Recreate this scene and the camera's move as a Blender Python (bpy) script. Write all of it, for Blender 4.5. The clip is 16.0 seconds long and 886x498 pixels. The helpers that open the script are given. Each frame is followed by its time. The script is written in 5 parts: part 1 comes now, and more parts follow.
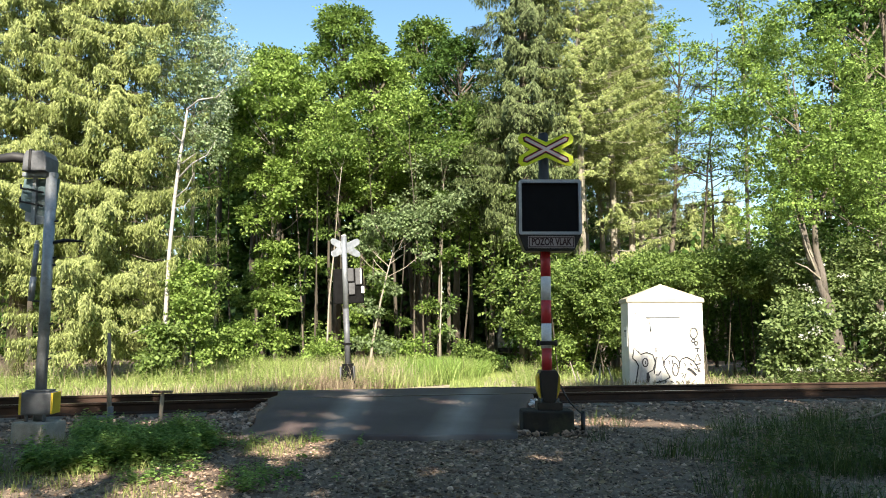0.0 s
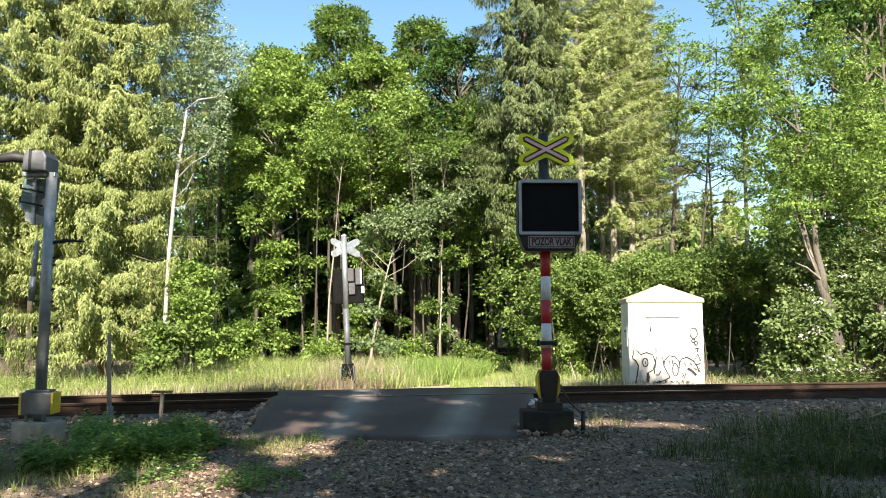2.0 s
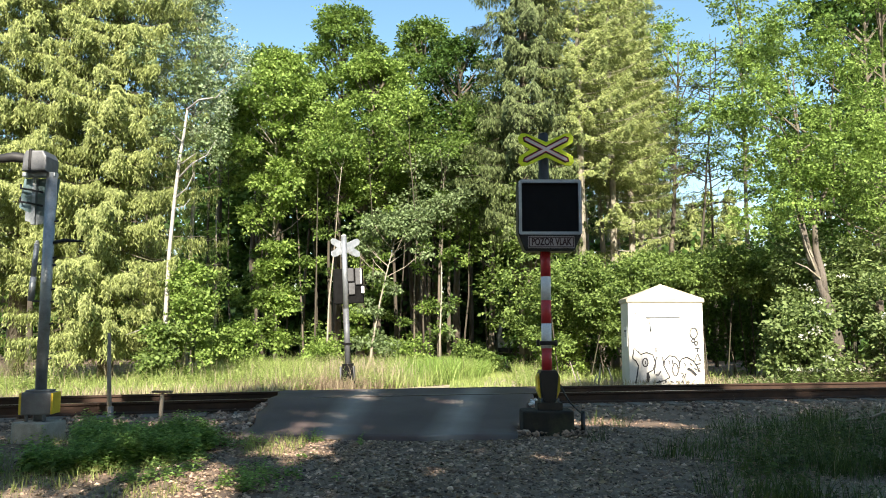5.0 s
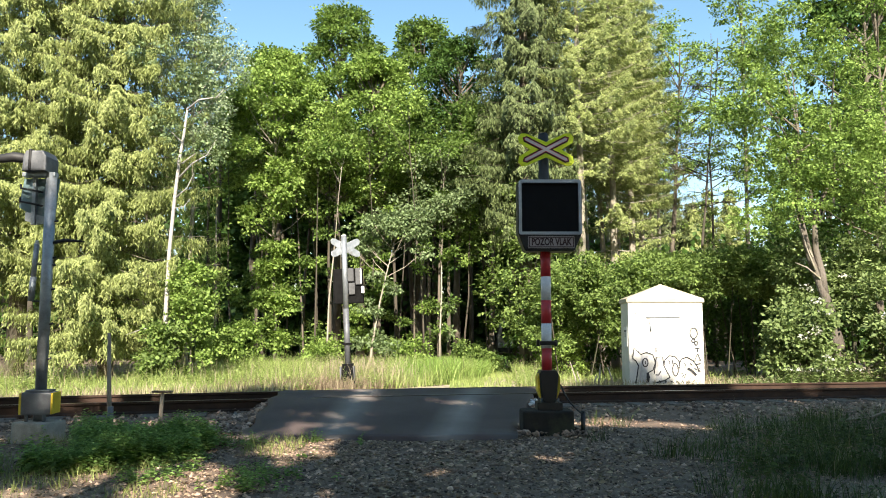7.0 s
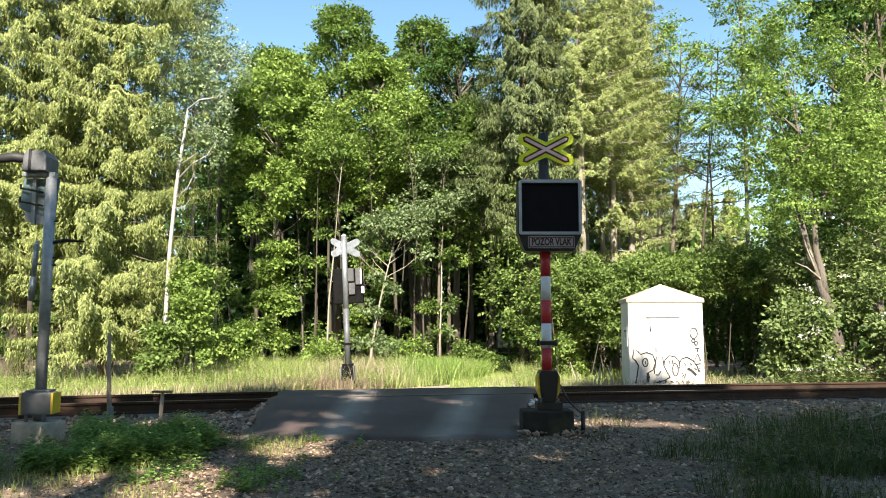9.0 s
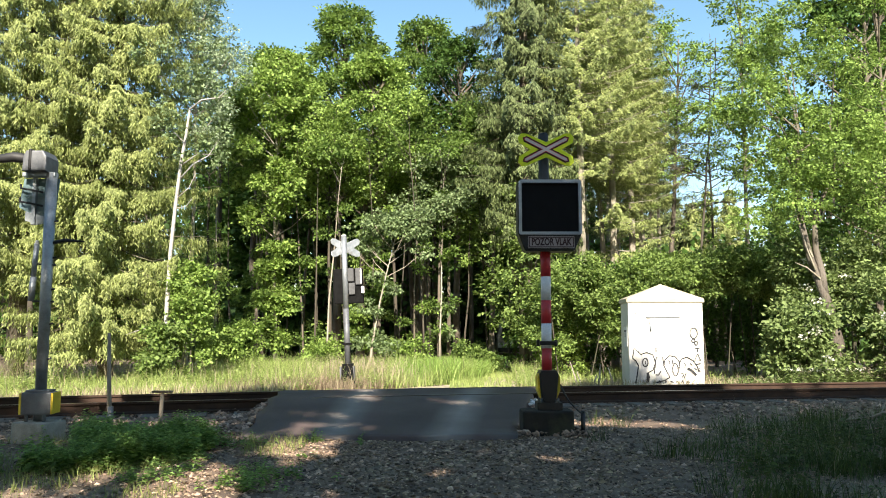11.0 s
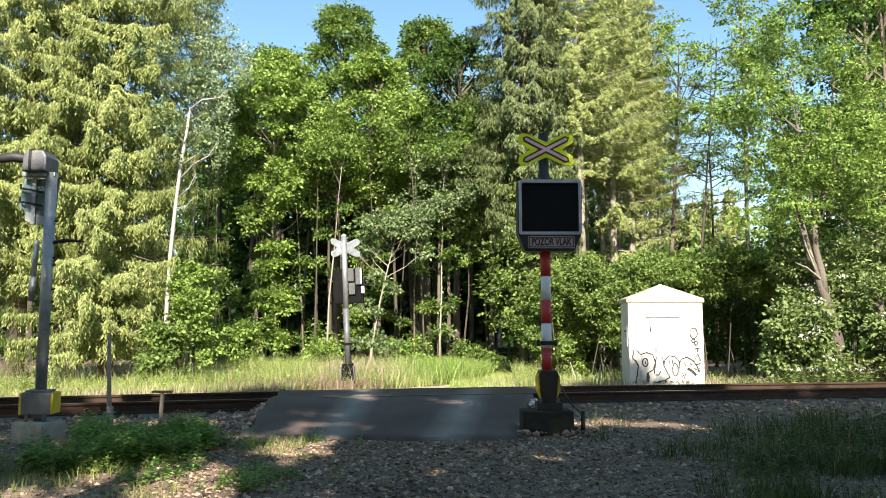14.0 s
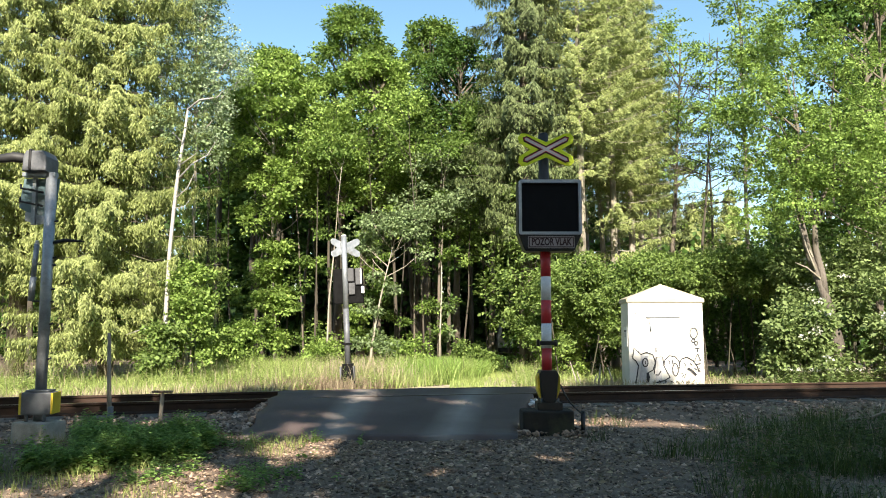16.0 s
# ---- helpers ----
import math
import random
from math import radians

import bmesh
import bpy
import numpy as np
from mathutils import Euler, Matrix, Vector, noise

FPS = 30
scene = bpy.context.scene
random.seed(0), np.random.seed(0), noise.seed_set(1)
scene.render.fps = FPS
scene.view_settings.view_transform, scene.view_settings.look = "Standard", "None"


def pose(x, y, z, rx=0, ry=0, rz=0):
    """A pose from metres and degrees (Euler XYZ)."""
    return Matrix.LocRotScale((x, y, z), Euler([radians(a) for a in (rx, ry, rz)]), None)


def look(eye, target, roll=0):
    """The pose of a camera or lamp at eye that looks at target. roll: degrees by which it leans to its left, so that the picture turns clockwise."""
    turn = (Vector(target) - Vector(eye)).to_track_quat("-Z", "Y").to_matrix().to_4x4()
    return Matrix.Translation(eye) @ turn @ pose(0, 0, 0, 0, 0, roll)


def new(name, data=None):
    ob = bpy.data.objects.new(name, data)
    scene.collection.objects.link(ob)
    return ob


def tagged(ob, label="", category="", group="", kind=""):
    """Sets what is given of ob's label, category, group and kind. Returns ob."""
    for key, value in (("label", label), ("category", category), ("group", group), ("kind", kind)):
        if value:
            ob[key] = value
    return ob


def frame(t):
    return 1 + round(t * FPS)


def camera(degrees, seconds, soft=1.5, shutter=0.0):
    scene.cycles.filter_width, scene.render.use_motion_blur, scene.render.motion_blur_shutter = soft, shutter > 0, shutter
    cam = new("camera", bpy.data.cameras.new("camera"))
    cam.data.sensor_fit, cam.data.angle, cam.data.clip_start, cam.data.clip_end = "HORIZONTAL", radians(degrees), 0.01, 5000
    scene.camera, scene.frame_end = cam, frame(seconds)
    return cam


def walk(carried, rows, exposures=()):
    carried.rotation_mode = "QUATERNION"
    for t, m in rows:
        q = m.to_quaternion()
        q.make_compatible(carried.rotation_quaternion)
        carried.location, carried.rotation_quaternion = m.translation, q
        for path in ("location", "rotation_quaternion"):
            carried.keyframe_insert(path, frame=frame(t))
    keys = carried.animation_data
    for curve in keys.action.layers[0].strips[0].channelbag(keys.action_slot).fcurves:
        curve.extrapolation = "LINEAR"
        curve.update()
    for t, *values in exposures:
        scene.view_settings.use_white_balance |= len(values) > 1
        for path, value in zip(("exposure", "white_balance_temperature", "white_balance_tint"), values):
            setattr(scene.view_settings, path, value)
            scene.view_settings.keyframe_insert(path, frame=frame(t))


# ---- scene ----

# ---- camera: a tripod at the roadside, standing still ----
cam = camera(58.0, 16.0, 1.0)
EYE = pose(0, 0, 1.25, 96.0, 0, 0)
walk(cam, [(0.0, EYE), (16.0, EYE)], [(0.0, 1.65, 6900, 13), (16.0, 1.65, 6900, 13)])

# ---- sky and sun: clear day, sun behind the camera over the trees ----
SUN_ELEV = radians(34)
SUN_AZ = radians(177)  # clockwise from +y
world = bpy.data.worlds.new("sky")
scene.world = world
world.use_nodes = True
wn = world.node_tree
sky = wn.nodes.new("ShaderNodeTexSky")
sky.sky_type = "NISHITA"
sky.sun_disc = False
sky.sun_elevation = SUN_ELEV
sky.sun_rotation = SUN_AZ
sky.air_density, sky.dust_density, sky.ozone_density = 1.0, 0.4, 0.7
wn.nodes["Background"].inputs["Strength"].default_value = 0.075
tint = wn.nodes.new("ShaderNodeHueSaturation")
tint.inputs["Hue"].default_value = 0.485
tint.inputs["Saturation"].default_value = 1.15
wn.links.new(sky.outputs[0], tint.inputs["Color"])
wn.links.new(tint.outputs[0], wn.nodes["Background"].inputs["Color"])
sun = new("sun", bpy.data.lights.new("sun", "SUN"))
sun.data.energy = 4.6
sun.data.angle = radians(0.55)
sun.data.color = (1.0, 0.94, 0.83)
sdir = Vector((math.sin(SUN_AZ) * math.cos(SUN_ELEV), math.cos(SUN_AZ) * math.cos(SUN_ELEV), math.sin(SUN_ELEV)))
sun.matrix_world = look(sdir * 60, (0, 0, 0))


# ---- materials ----
def nodes_of(name):
    m = bpy.data.materials.new(name)
    m.use_nodes = True
    t = m.node_tree
    return m, t, t.nodes["Principled BSDF"]


def ramp(t, fac, stops):
    r = t.nodes.new("ShaderNodeValToRGB")
    while len(r.color_ramp.elements) < len(stops):
        r.color_ramp.elements.new(0.5)
    for e, (p, c) in zip(r.color_ramp.elements, stops):
        e.position, e.color = p, (*c, 1)
    t.links.new(fac, r.inputs[0])
    return r.outputs[0]


def noise_tex(t, scale, detail=4.0, rough=0.6, stretch=None):
    co = t.nodes.new("ShaderNodeTexCoord")
    n = t.nodes.new("ShaderNodeTexNoise")
    n.inputs["Scale"].default_value = scale
    n.inputs["Detail"].default_value = detail
    n.inputs["Roughness"].default_value = rough
    src = co.outputs["Object"]
    if stretch:
        mp = t.nodes.new("ShaderNodeMapping")
        mp.inputs["Scale"].default_value = stretch
        t.links.new(src, mp.inputs[0])
        src = mp.outputs[0]
    t.links.new(src, n.inputs["Vector"])
    return n.outputs["Fac"]


def mixc(t, a, b, fac, mode="MIX"):
    m = t.nodes.new("ShaderNodeMix")
    m.data_type, m.blend_type = "RGBA", mode
    for sock, v in ((m.inputs[6], a), (m.inputs[7], b), (m.inputs[0], fac)):
        if isinstance(v, (int, float)):
            sock.default_value = v
        elif isinstance(v, tuple):
            sock.default_value = (*v, 1)
        else:
            t.links.new(v, sock)
    return m.outputs[2]


def surface(name, dark, light, scale=8.0, fine=60.0, rough=0.7, metal=0.0, bump=0.3, dist=0.01, stain=None, stretch=None, spec=0.5):
    """Two scales of variation, optional stains, fine relief."""
    m, t, p = nodes_of(name)
    big = noise_tex(t, scale, 5, 0.6, stretch)
    small = noise_tex(t, fine, 3, 0.7, stretch)
    c = ramp(t, big, [(0.3, dark), (0.7, light)])
    c = mixc(t, c, ramp(t, small, [(0.25, (0.55, 0.55, 0.55)), (0.75, (1.0, 1.0, 1.0))]), 0.55, "MULTIPLY")
    if stain:
        s = ramp(t, noise_tex(t, scale * 0.37, 6, 0.7, stretch), [(0.52, (0, 0, 0)), (0.68, (1, 1, 1))])
        c = mixc(t, c, stain, s)
    t.links.new(c, p.inputs["Base Color"])
    p.inputs["Roughness"].default_value = rough
    p.inputs["Metallic"].default_value = metal
    p.inputs["Specular IOR Level"].default_value = spec
    if bump:
        b = t.nodes.new("ShaderNodeBump")
        b.inputs["Strength"].default_value = bump
        b.inputs["Distance"].default_value = dist
        t.links.new(small, b.inputs["Height"])
        t.links.new(b.outputs[0], p.inputs["Normal"])
    return m


def foliage(name, dark, light, through_c, trans=0.35, rough=0.62, patch=0.35):
    """Leaves: each leaf its own tone, broad tone patches, some light let through."""
    m, t, p = nodes_of(name)
    g = t.nodes.new("ShaderNodeNewGeometry")
    c = ramp(t, g.outputs["Random Per Island"], [(0.0, tuple(v * 0.7 for v in dark)), (0.7, light), (1.0, tuple(min(1, v * 1.45) for v in light))])
    big = ramp(t, noise_tex(t, 0.9, 3), [(0.3, (0.62, 0.70, 0.58)), (0.7, (1.0, 1.0, 1.0))])
    c = mixc(t, c, big, patch, "MULTIPLY")
    t.links.new(c, p.inputs["Base Color"])
    p.inputs["Roughness"].default_value = rough
    p.inputs["Specular IOR Level"].default_value = 0.25
    tr = t.nodes.new("ShaderNodeBsdfTranslucent")
    t.links.new(mixc(t, c, through_c, 0.5), tr.inputs["Color"])
    mx = t.nodes.new("ShaderNodeMixShader")
    mx.inputs[0].default_value = trans
    t.links.new(p.outputs[0], mx.inputs[1])
    t.links.new(tr.outputs[0], mx.inputs[2])
    t.links.new(mx.outputs[0], t.nodes["Material Output"].inputs["Surface"])
    return m


M_OAK = foliage("oak_leaves", (0.06, 0.11, 0.025), (0.15, 0.235, 0.055), (0.24, 0.36, 0.06), 0.4)
M_MAPLE = foliage("maple_leaves", (0.11, 0.185, 0.04), (0.275, 0.39, 0.10), (0.29, 0.42, 0.07), 0.4)
M_PALE = foliage("willow_leaves", (0.12, 0.17, 0.075), (0.23, 0.31, 0.15), (0.28, 0.36, 0.12))
M_ASPEN = foliage("aspen_leaves", (0.22, 0.29, 0.17), (0.42, 0.51, 0.33), (0.36, 0.46, 0.26), 0.4)
# dark alder green, also the painted shade of thicket and right-hand trees
M_DARK = foliage("alder_and_shaded_leaves", (0.03, 0.07, 0.015), (0.07, 0.14, 0.03), (0.13, 0.22, 0.03))
M_LIME = foliage("ash_leaves", (0.10, 0.165, 0.035), (0.235, 0.35, 0.085), (0.30, 0.43, 0.09))
M_LARCH = foliage("larch_needles", (0.17, 0.218, 0.07), (0.345, 0.395, 0.15), (0.31, 0.37, 0.09), 0.3)
M_SPRUCE = foliage("spruce_needles", (0.166, 0.21, 0.07), (0.34, 0.386, 0.145), (0.30, 0.37, 0.10), 0.36)
M_SPRUCE_D = foliage("dark_spruce_needles", (0.06, 0.085, 0.03), (0.15, 0.19, 0.075), (0.1, 0.15, 0.03), 0.15)
M_HEDGE = foliage("hedge_leaves", (0.065, 0.115, 0.028), (0.19, 0.27, 0.075), (0.24, 0.36, 0.04))
M_ELDER = foliage("elder_leaves", (0.09, 0.14, 0.045), (0.22, 0.29, 0.11), (0.28, 0.38, 0.1))
M_GRASS = foliage("meadow_grass", (0.16, 0.24, 0.055), (0.36, 0.43, 0.15), (0.36, 0.44, 0.12), 0.35, 0.6)
M_DRY = foliage("dry_grass", (0.25, 0.21, 0.13), (0.43, 0.37, 0.25), (0.38, 0.34, 0.22), 0.3, 0.7)
M_DEAD = foliage("dead_weeds", (0.13, 0.095, 0.06), (0.28, 0.22, 0.15), (0.22, 0.18, 0.1), 0.2, 0.8)
M_LITTER = foliage("leaf_litter", (0.045, 0.03, 0.018), (0.40, 0.30, 0.20), (0.2, 0.15, 0.08), 0.1, 0.9)
M_WEED = foliage("nettle_leaves", (0.08, 0.16, 0.04), (0.25, 0.38, 0.11), (0.32, 0.45, 0.1), 0.45)
M_SIDE = foliage("roadside_grass", (0.10, 0.14, 0.035), (0.26, 0.29, 0.10), (0.28, 0.33, 0.1), 0.3, 0.6)
M_MEADOWLEAF = foliage("meadow_herb_leaves", (0.13, 0.20, 0.05), (0.28, 0.37, 0.11), (0.32, 0.42, 0.1), 0.35)
M_LUSH = foliage("lush_grass", (0.11, 0.21, 0.045), (0.27, 0.40, 0.10), (0.32, 0.46, 0.1), 0.4, 0.6)
# right verge plants: deep shade put into darker leaf tones
M_VERGE_SHADE = foliage("shaded_verge_grass", (0.032, 0.052, 0.014), (0.085, 0.12, 0.032), (0.11, 0.16, 0.035), 0.25, 0.6)
M_FLOWER = foliage("white_blossom", (0.62, 0.62, 0.5), (0.8, 0.8, 0.7), (0.6, 0.62, 0.5), 0.3)
M_BARK = surface("bark", (0.09, 0.075, 0.055), (0.20, 0.17, 0.13), 3, 22, 0.9, 0, 0.8, 0.03, (0.13, 0.15, 0.05), (1, 1, 0.25))
M_BARKPALE = surface("pale_bark", (0.26, 0.23, 0.18), (0.45, 0.41, 0.33), 4, 26, 0.85, 0, 0.6, 0.02, (0.12, 0.11, 0.06), (1, 1, 0.4))
M_MAPLEBARK = surface("split_grey_bark", (0.085, 0.072, 0.058), (0.19, 0.165, 0.135), 4, 26, 0.9, 0, 0.9, 0.03, (0.10, 0.09, 0.06), (1, 1, 0.3))
M_STEM = surface("dark_stem_bark", (0.045, 0.038, 0.028), (0.10, 0.085, 0.062), 5, 30, 0.9, 0, 0.6, 0.01, (0.06, 0.07, 0.03), (1, 1, 0.3))
M_BIRCH = surface("birch_bark", (0.33, 0.31, 0.28), (0.52, 0.50, 0.46), 2, 14, 0.7, 0, 0.3, 0.01, (0.06, 0.05, 0.045), (1, 1, 4))
M_SOIL = surface("gravelly_soil", (0.115, 0.078, 0.056), (0.31, 0.222, 0.160), 1.3, 45, 0.95, 0, 0.9, 0.03, (0.20, 0.17, 0.11))
M_ASPHALT = surface("worn_asphalt", (0.076, 0.053, 0.048), (0.125, 0.092, 0.084), 0.8, 120, 0.72, 0, 0.35, 0.006, (0.12, 0.115, 0.105), None, 0.4)


def wheel_wear(m, lines):
    """Two paler, dusty wheel tracks worn along the road."""
    t = m.node_tree
    p = t.nodes["Principled BSDF"]
    co = t.nodes.new("ShaderNodeTexCoord")
    sep = t.nodes.new("ShaderNodeSeparateXYZ")
    t.links.new(co.outputs["Object"], sep.inputs[0])

    def calc(op, a, b):
        n = t.nodes.new("ShaderNodeMath")
        n.operation = op
        for sock, v in zip(n.inputs, (a, b)):
            if isinstance(v, (int, float)):
                sock.default_value = v
            else:
                t.links.new(v, sock)
        return n.outputs[0]
    total = None
    for x0, slope, half in lines:
        d = calc("SUBTRACT", sep.outputs[0], calc("ADD", calc("MULTIPLY", sep.outputs[1], slope), x0))
        w = calc("MAXIMUM", calc("SUBTRACT", 1.0, calc("DIVIDE", calc("ABSOLUTE", d, 0.0), half)), 0.0)
        total = w if total is None else calc("MAXIMUM", total, w)
    fac = calc("MULTIPLY", total, calc("MULTIPLY", noise_tex(t, 1.4, 4), 1.3))
    src = p.inputs["Base Color"].links[0].from_socket
    t.links.new(mixc(t, src, (0.31, 0.275, 0.24), fac), p.inputs["Base Color"])


wheel_wear(M_ASPHALT, [(-1.45, 0.012, 0.34), (-1.11, 0.12, 0.36)])
M_STONE = surface("ballast_stone", (0.34, 0.235, 0.175), (0.58, 0.43, 0.325), 4, 40, 0.9, 0, 0.5, 0.01, (0.17, 0.11, 0.07))
M_CHALK = surface("chalky_stone", (0.6, 0.6, 0.6), (0.78, 0.78, 0.77), 8, 60, 0.9, 0, 0.4, 0.005)
M_SAND = surface("pale_sand", (0.30, 0.25, 0.17), (0.46, 0.40, 0.29), 2, 50, 0.95, 0, 0.6, 0.01, (0.24, 0.22, 0.12))
M_RAILSIDE = surface("rusty_rail", (0.030, 0.016, 0.010), (0.065, 0.034, 0.020), 5, 60, 0.85, 0.2, 0.4, 0.004)
M_RAILTOP = surface("worn_rail_head", (0.14, 0.10, 0.08), (0.30, 0.24, 0.2), 3, 80, 0.45, 0.7, 0.1, 0.002)
M_CONCRETE = surface("weathered_concrete", (0.28, 0.26, 0.22), (0.46, 0.43, 0.37), 5, 70, 0.92, 0, 0.5, 0.006, (0.16, 0.15, 0.11))
M_CONCDARK = surface("mossy_concrete", (0.012, 0.010, 0.008), (0.030, 0.026, 0.020), 6, 70, 0.95, 0, 0.5, 0.006, (0.045, 0.05, 0.025))
M_SLEEPER = surface("grimy_sleeper_concrete", (0.11, 0.09, 0.072), (0.20, 0.17, 0.14), 5, 70, 0.92, 0, 0.5, 0.006, (0.09, 0.065, 0.045))
M_STEEL = surface("galvanised_steel", (0.26, 0.29, 0.31), (0.42, 0.45, 0.47), 9, 90, 0.5, 0.6, 0.15, 0.002, (0.2, 0.2, 0.19))
M_STEELDK = surface("dull_grey_steel", (0.10, 0.105, 0.115), (0.19, 0.2, 0.21), 9, 90, 0.55, 0.3, 0.15, 0.002)
M_COVER = surface("dark_grey_cover", (0.05, 0.052, 0.055), (0.095, 0.098, 0.10), 9, 90, 0.6, 0, 0.15, 0.002)
# grey-green paint, lowered in tone for the shade under the hood
M_TEAL = surface("shaded_grey_green_paint", (0.10, 0.17, 0.185), (0.16, 0.25, 0.26), 7, 60, 0.5, 0.1, 0.1, 0.002, (0.2, 0.22, 0.21))
M_BLACK = surface("black_housing", (0.006, 0.006, 0.007), (0.014, 0.014, 0.015), 9, 80, 0.5, 0, 0.1, 0.002)
M_MATT = surface("weathered_black_paint", (0.004, 0.004, 0.004), (0.010, 0.010, 0.010), 9, 80, 0.9, 0, 0.1, 0.002, None, None, 0.15)
M_SCREEN = surface("black_matt_screen", (0.004, 0.004, 0.005), (0.007, 0.007, 0.008), 6, 90, 0.75, 0, 0.05, 0.001, None, None, 0.15)
M_FRAME = surface("light_grey_frame", (0.36, 0.38, 0.395), (0.48, 0.50, 0.51), 7, 80, 0.5, 0, 0.1, 0.001)
M_PLATE = surface("faded_sign_plate", (0.27, 0.235, 0.235), (0.38, 0.33, 0.33), 8, 70, 0.6, 0, 0.1, 0.001)
M_YELLOW = surface("fluorescent_yellow_sheet", (0.72, 0.84, 0.02), (0.82, 0.94, 0.03), 5, 50, 0.45, 0, 0.05, 0.001)
M_RED = surface("red_paint", (0.42, 0.02, 0.025), (0.58, 0.035, 0.04), 6, 60, 0.45, 0, 0.1, 0.002, (0.3, 0.03, 0.03))
M_DARKRED = surface("dark_red_edge", (0.020, 0.006, 0.007), (0.045, 0.010, 0.012), 6, 60, 0.5, 0, 0.05, 0.001)
M_WHITE = surface("white_paint", (0.66, 0.66, 0.66), (0.8, 0.8, 0.8), 6, 60, 0.45, 0, 0.1, 0.002, (0.55, 0.55, 0.53))
M_CROSSBAR = surface("faded_pinkish_white", (0.62, 0.50, 0.48), (0.78, 0.66, 0.64), 6, 60, 0.45, 0, 0.1, 0.002)
M_BAND = surface("yellow_paint", (0.60, 0.42, 0.02), (0.72, 0.52, 0.04), 6, 60, 0.5, 0, 0.1, 0.002)
M_RENDER = surface("cream_plaster", (0.60, 0.58, 0.51), (0.72, 0.70, 0.64), 2.5, 70, 0.85, 0, 0.3, 0.003, (0.66, 0.63, 0.52))
M_ROOF = surface("cream_roof_shell", (0.38, 0.345, 0.25), (0.50, 0.46, 0.35), 3, 60, 0.8, 0, 0.3, 0.004, (0.42, 0.40, 0.26))
M_PAINTBLACK = surface("black_spray_paint", (0.012, 0.012, 0.014), (0.03, 0.03, 0.033), 14, 60, 0.6, 0, 0.05, 0.001)
M_SILVER = surface("silver_spray_paint", (0.42, 0.42, 0.42), (0.55, 0.55, 0.55), 10, 60, 0.5, 0.2, 0.05, 0.001)
M_RUBBER = surface("black_cable_sheath", (0.015, 0.015, 0.015), (0.035, 0.035, 0.035), 9, 60, 0.6, 0, 0.05, 0.001)
M_TIMBER = surface("weathered_timber", (0.22, 0.18, 0.13), (0.36, 0.30, 0.23), 6, 50, 0.9, 0, 0.5, 0.004, None, (1, 1, 0.2))
M_CARPAINT = surface("white_car_paint", (0.7, 0.7, 0.7), (0.8, 0.8, 0.8), 2, 40, 0.25, 0, 0, 0.001)
M_GLASS = surface("dark_car_glass", (0.02, 0.025, 0.03), (0.03, 0.035, 0.04), 2, 40, 0.08, 0, 0, 0.001)


# ---- building helpers ----
def part(name, bm, material, parent, label=""):
    me = bpy.data.meshes.new(name)
    bm.to_mesh(me)
    bm.free()
    return link(name, me, material, parent, label)


def link(name, me, material, parent=None, label=""):
    if material and not me.materials:
        me.materials.append(material)
    ob = new(name, me)
    if parent is not None:
        ob.parent = parent
    if label:
        tagged(ob, label)
    return ob


def thing(name, x, y, z, label, category, group="", rz=0.0, kind=""):
    e = new(name)
    e.matrix_world = pose(x, y, z, 0, 0, rz)
    e.empty_display_size = 0.2
    return tagged(e, label, category, group, kind)


def box(bm, x0, y0, z0, x1, y1, z1, bevel=0.0, m=None):
    r = bmesh.ops.create_cube(bm, size=1.0)
    mat = Matrix.Translation(((x0 + x1) / 2, (y0 + y1) / 2, (z0 + z1) / 2)) @ Matrix.Diagonal((x1 - x0, y1 - y0, z1 - z0, 1))
    bmesh.ops.transform(bm, matrix=mat, verts=r["verts"])
    vs = r["verts"]
    if bevel:
        es = list({e for v in vs for e in v.link_edges})
        out = bmesh.ops.bevel(bm, geom=es, offset=bevel, segments=2, profile=0.6, affect="EDGES")
        vs = list({v for f in out["faces"] for v in f.verts} | {v for v in vs if v.is_valid})
    if m is not None:
        bmesh.ops.transform(bm, matrix=m, verts=vs)
    return bm


def one_box(*a, **k):
    return box(bmesh.new(), *a, **k)


def tube(bm, pts, radii, sides=8, caps=True):
    """A tapered tube along points."""
    rings = []
    pts = [Vector(p) for p in pts]
    for i, p in enumerate(pts):
        d = (pts[min(i + 1, len(pts) - 1)] - pts[max(i - 1, 0)]).normalized()
        a = d.cross(Vector((0.31, 0.95, 0.07)))
        if a.length < 0.05:
            a = d.cross(Vector((1, 0, 0)))
        a.normalize()
        b = d.cross(a)
        r = radii[i] if isinstance(radii, (list, tuple)) else radii
        rings.append([bm.verts.new(p + (a * math.cos(k * 2 * math.pi / sides) + b * math.sin(k * 2 * math.pi / sides)) * r) for k in range(sides)])
    for r0, r1 in zip(rings, rings[1:]):
        for k in range(sides):
            f = bm.faces.new((r0[k], r0[(k + 1) % sides], r1[(k + 1) % sides], r1[k]))
            f.smooth = sides > 5
    if caps:
        bm.faces.new(rings[0][::-1])
        bm.faces.new(rings[-1])
    return bm


def one_tube(*a, **k):
    return tube(bmesh.new(), *a, **k)


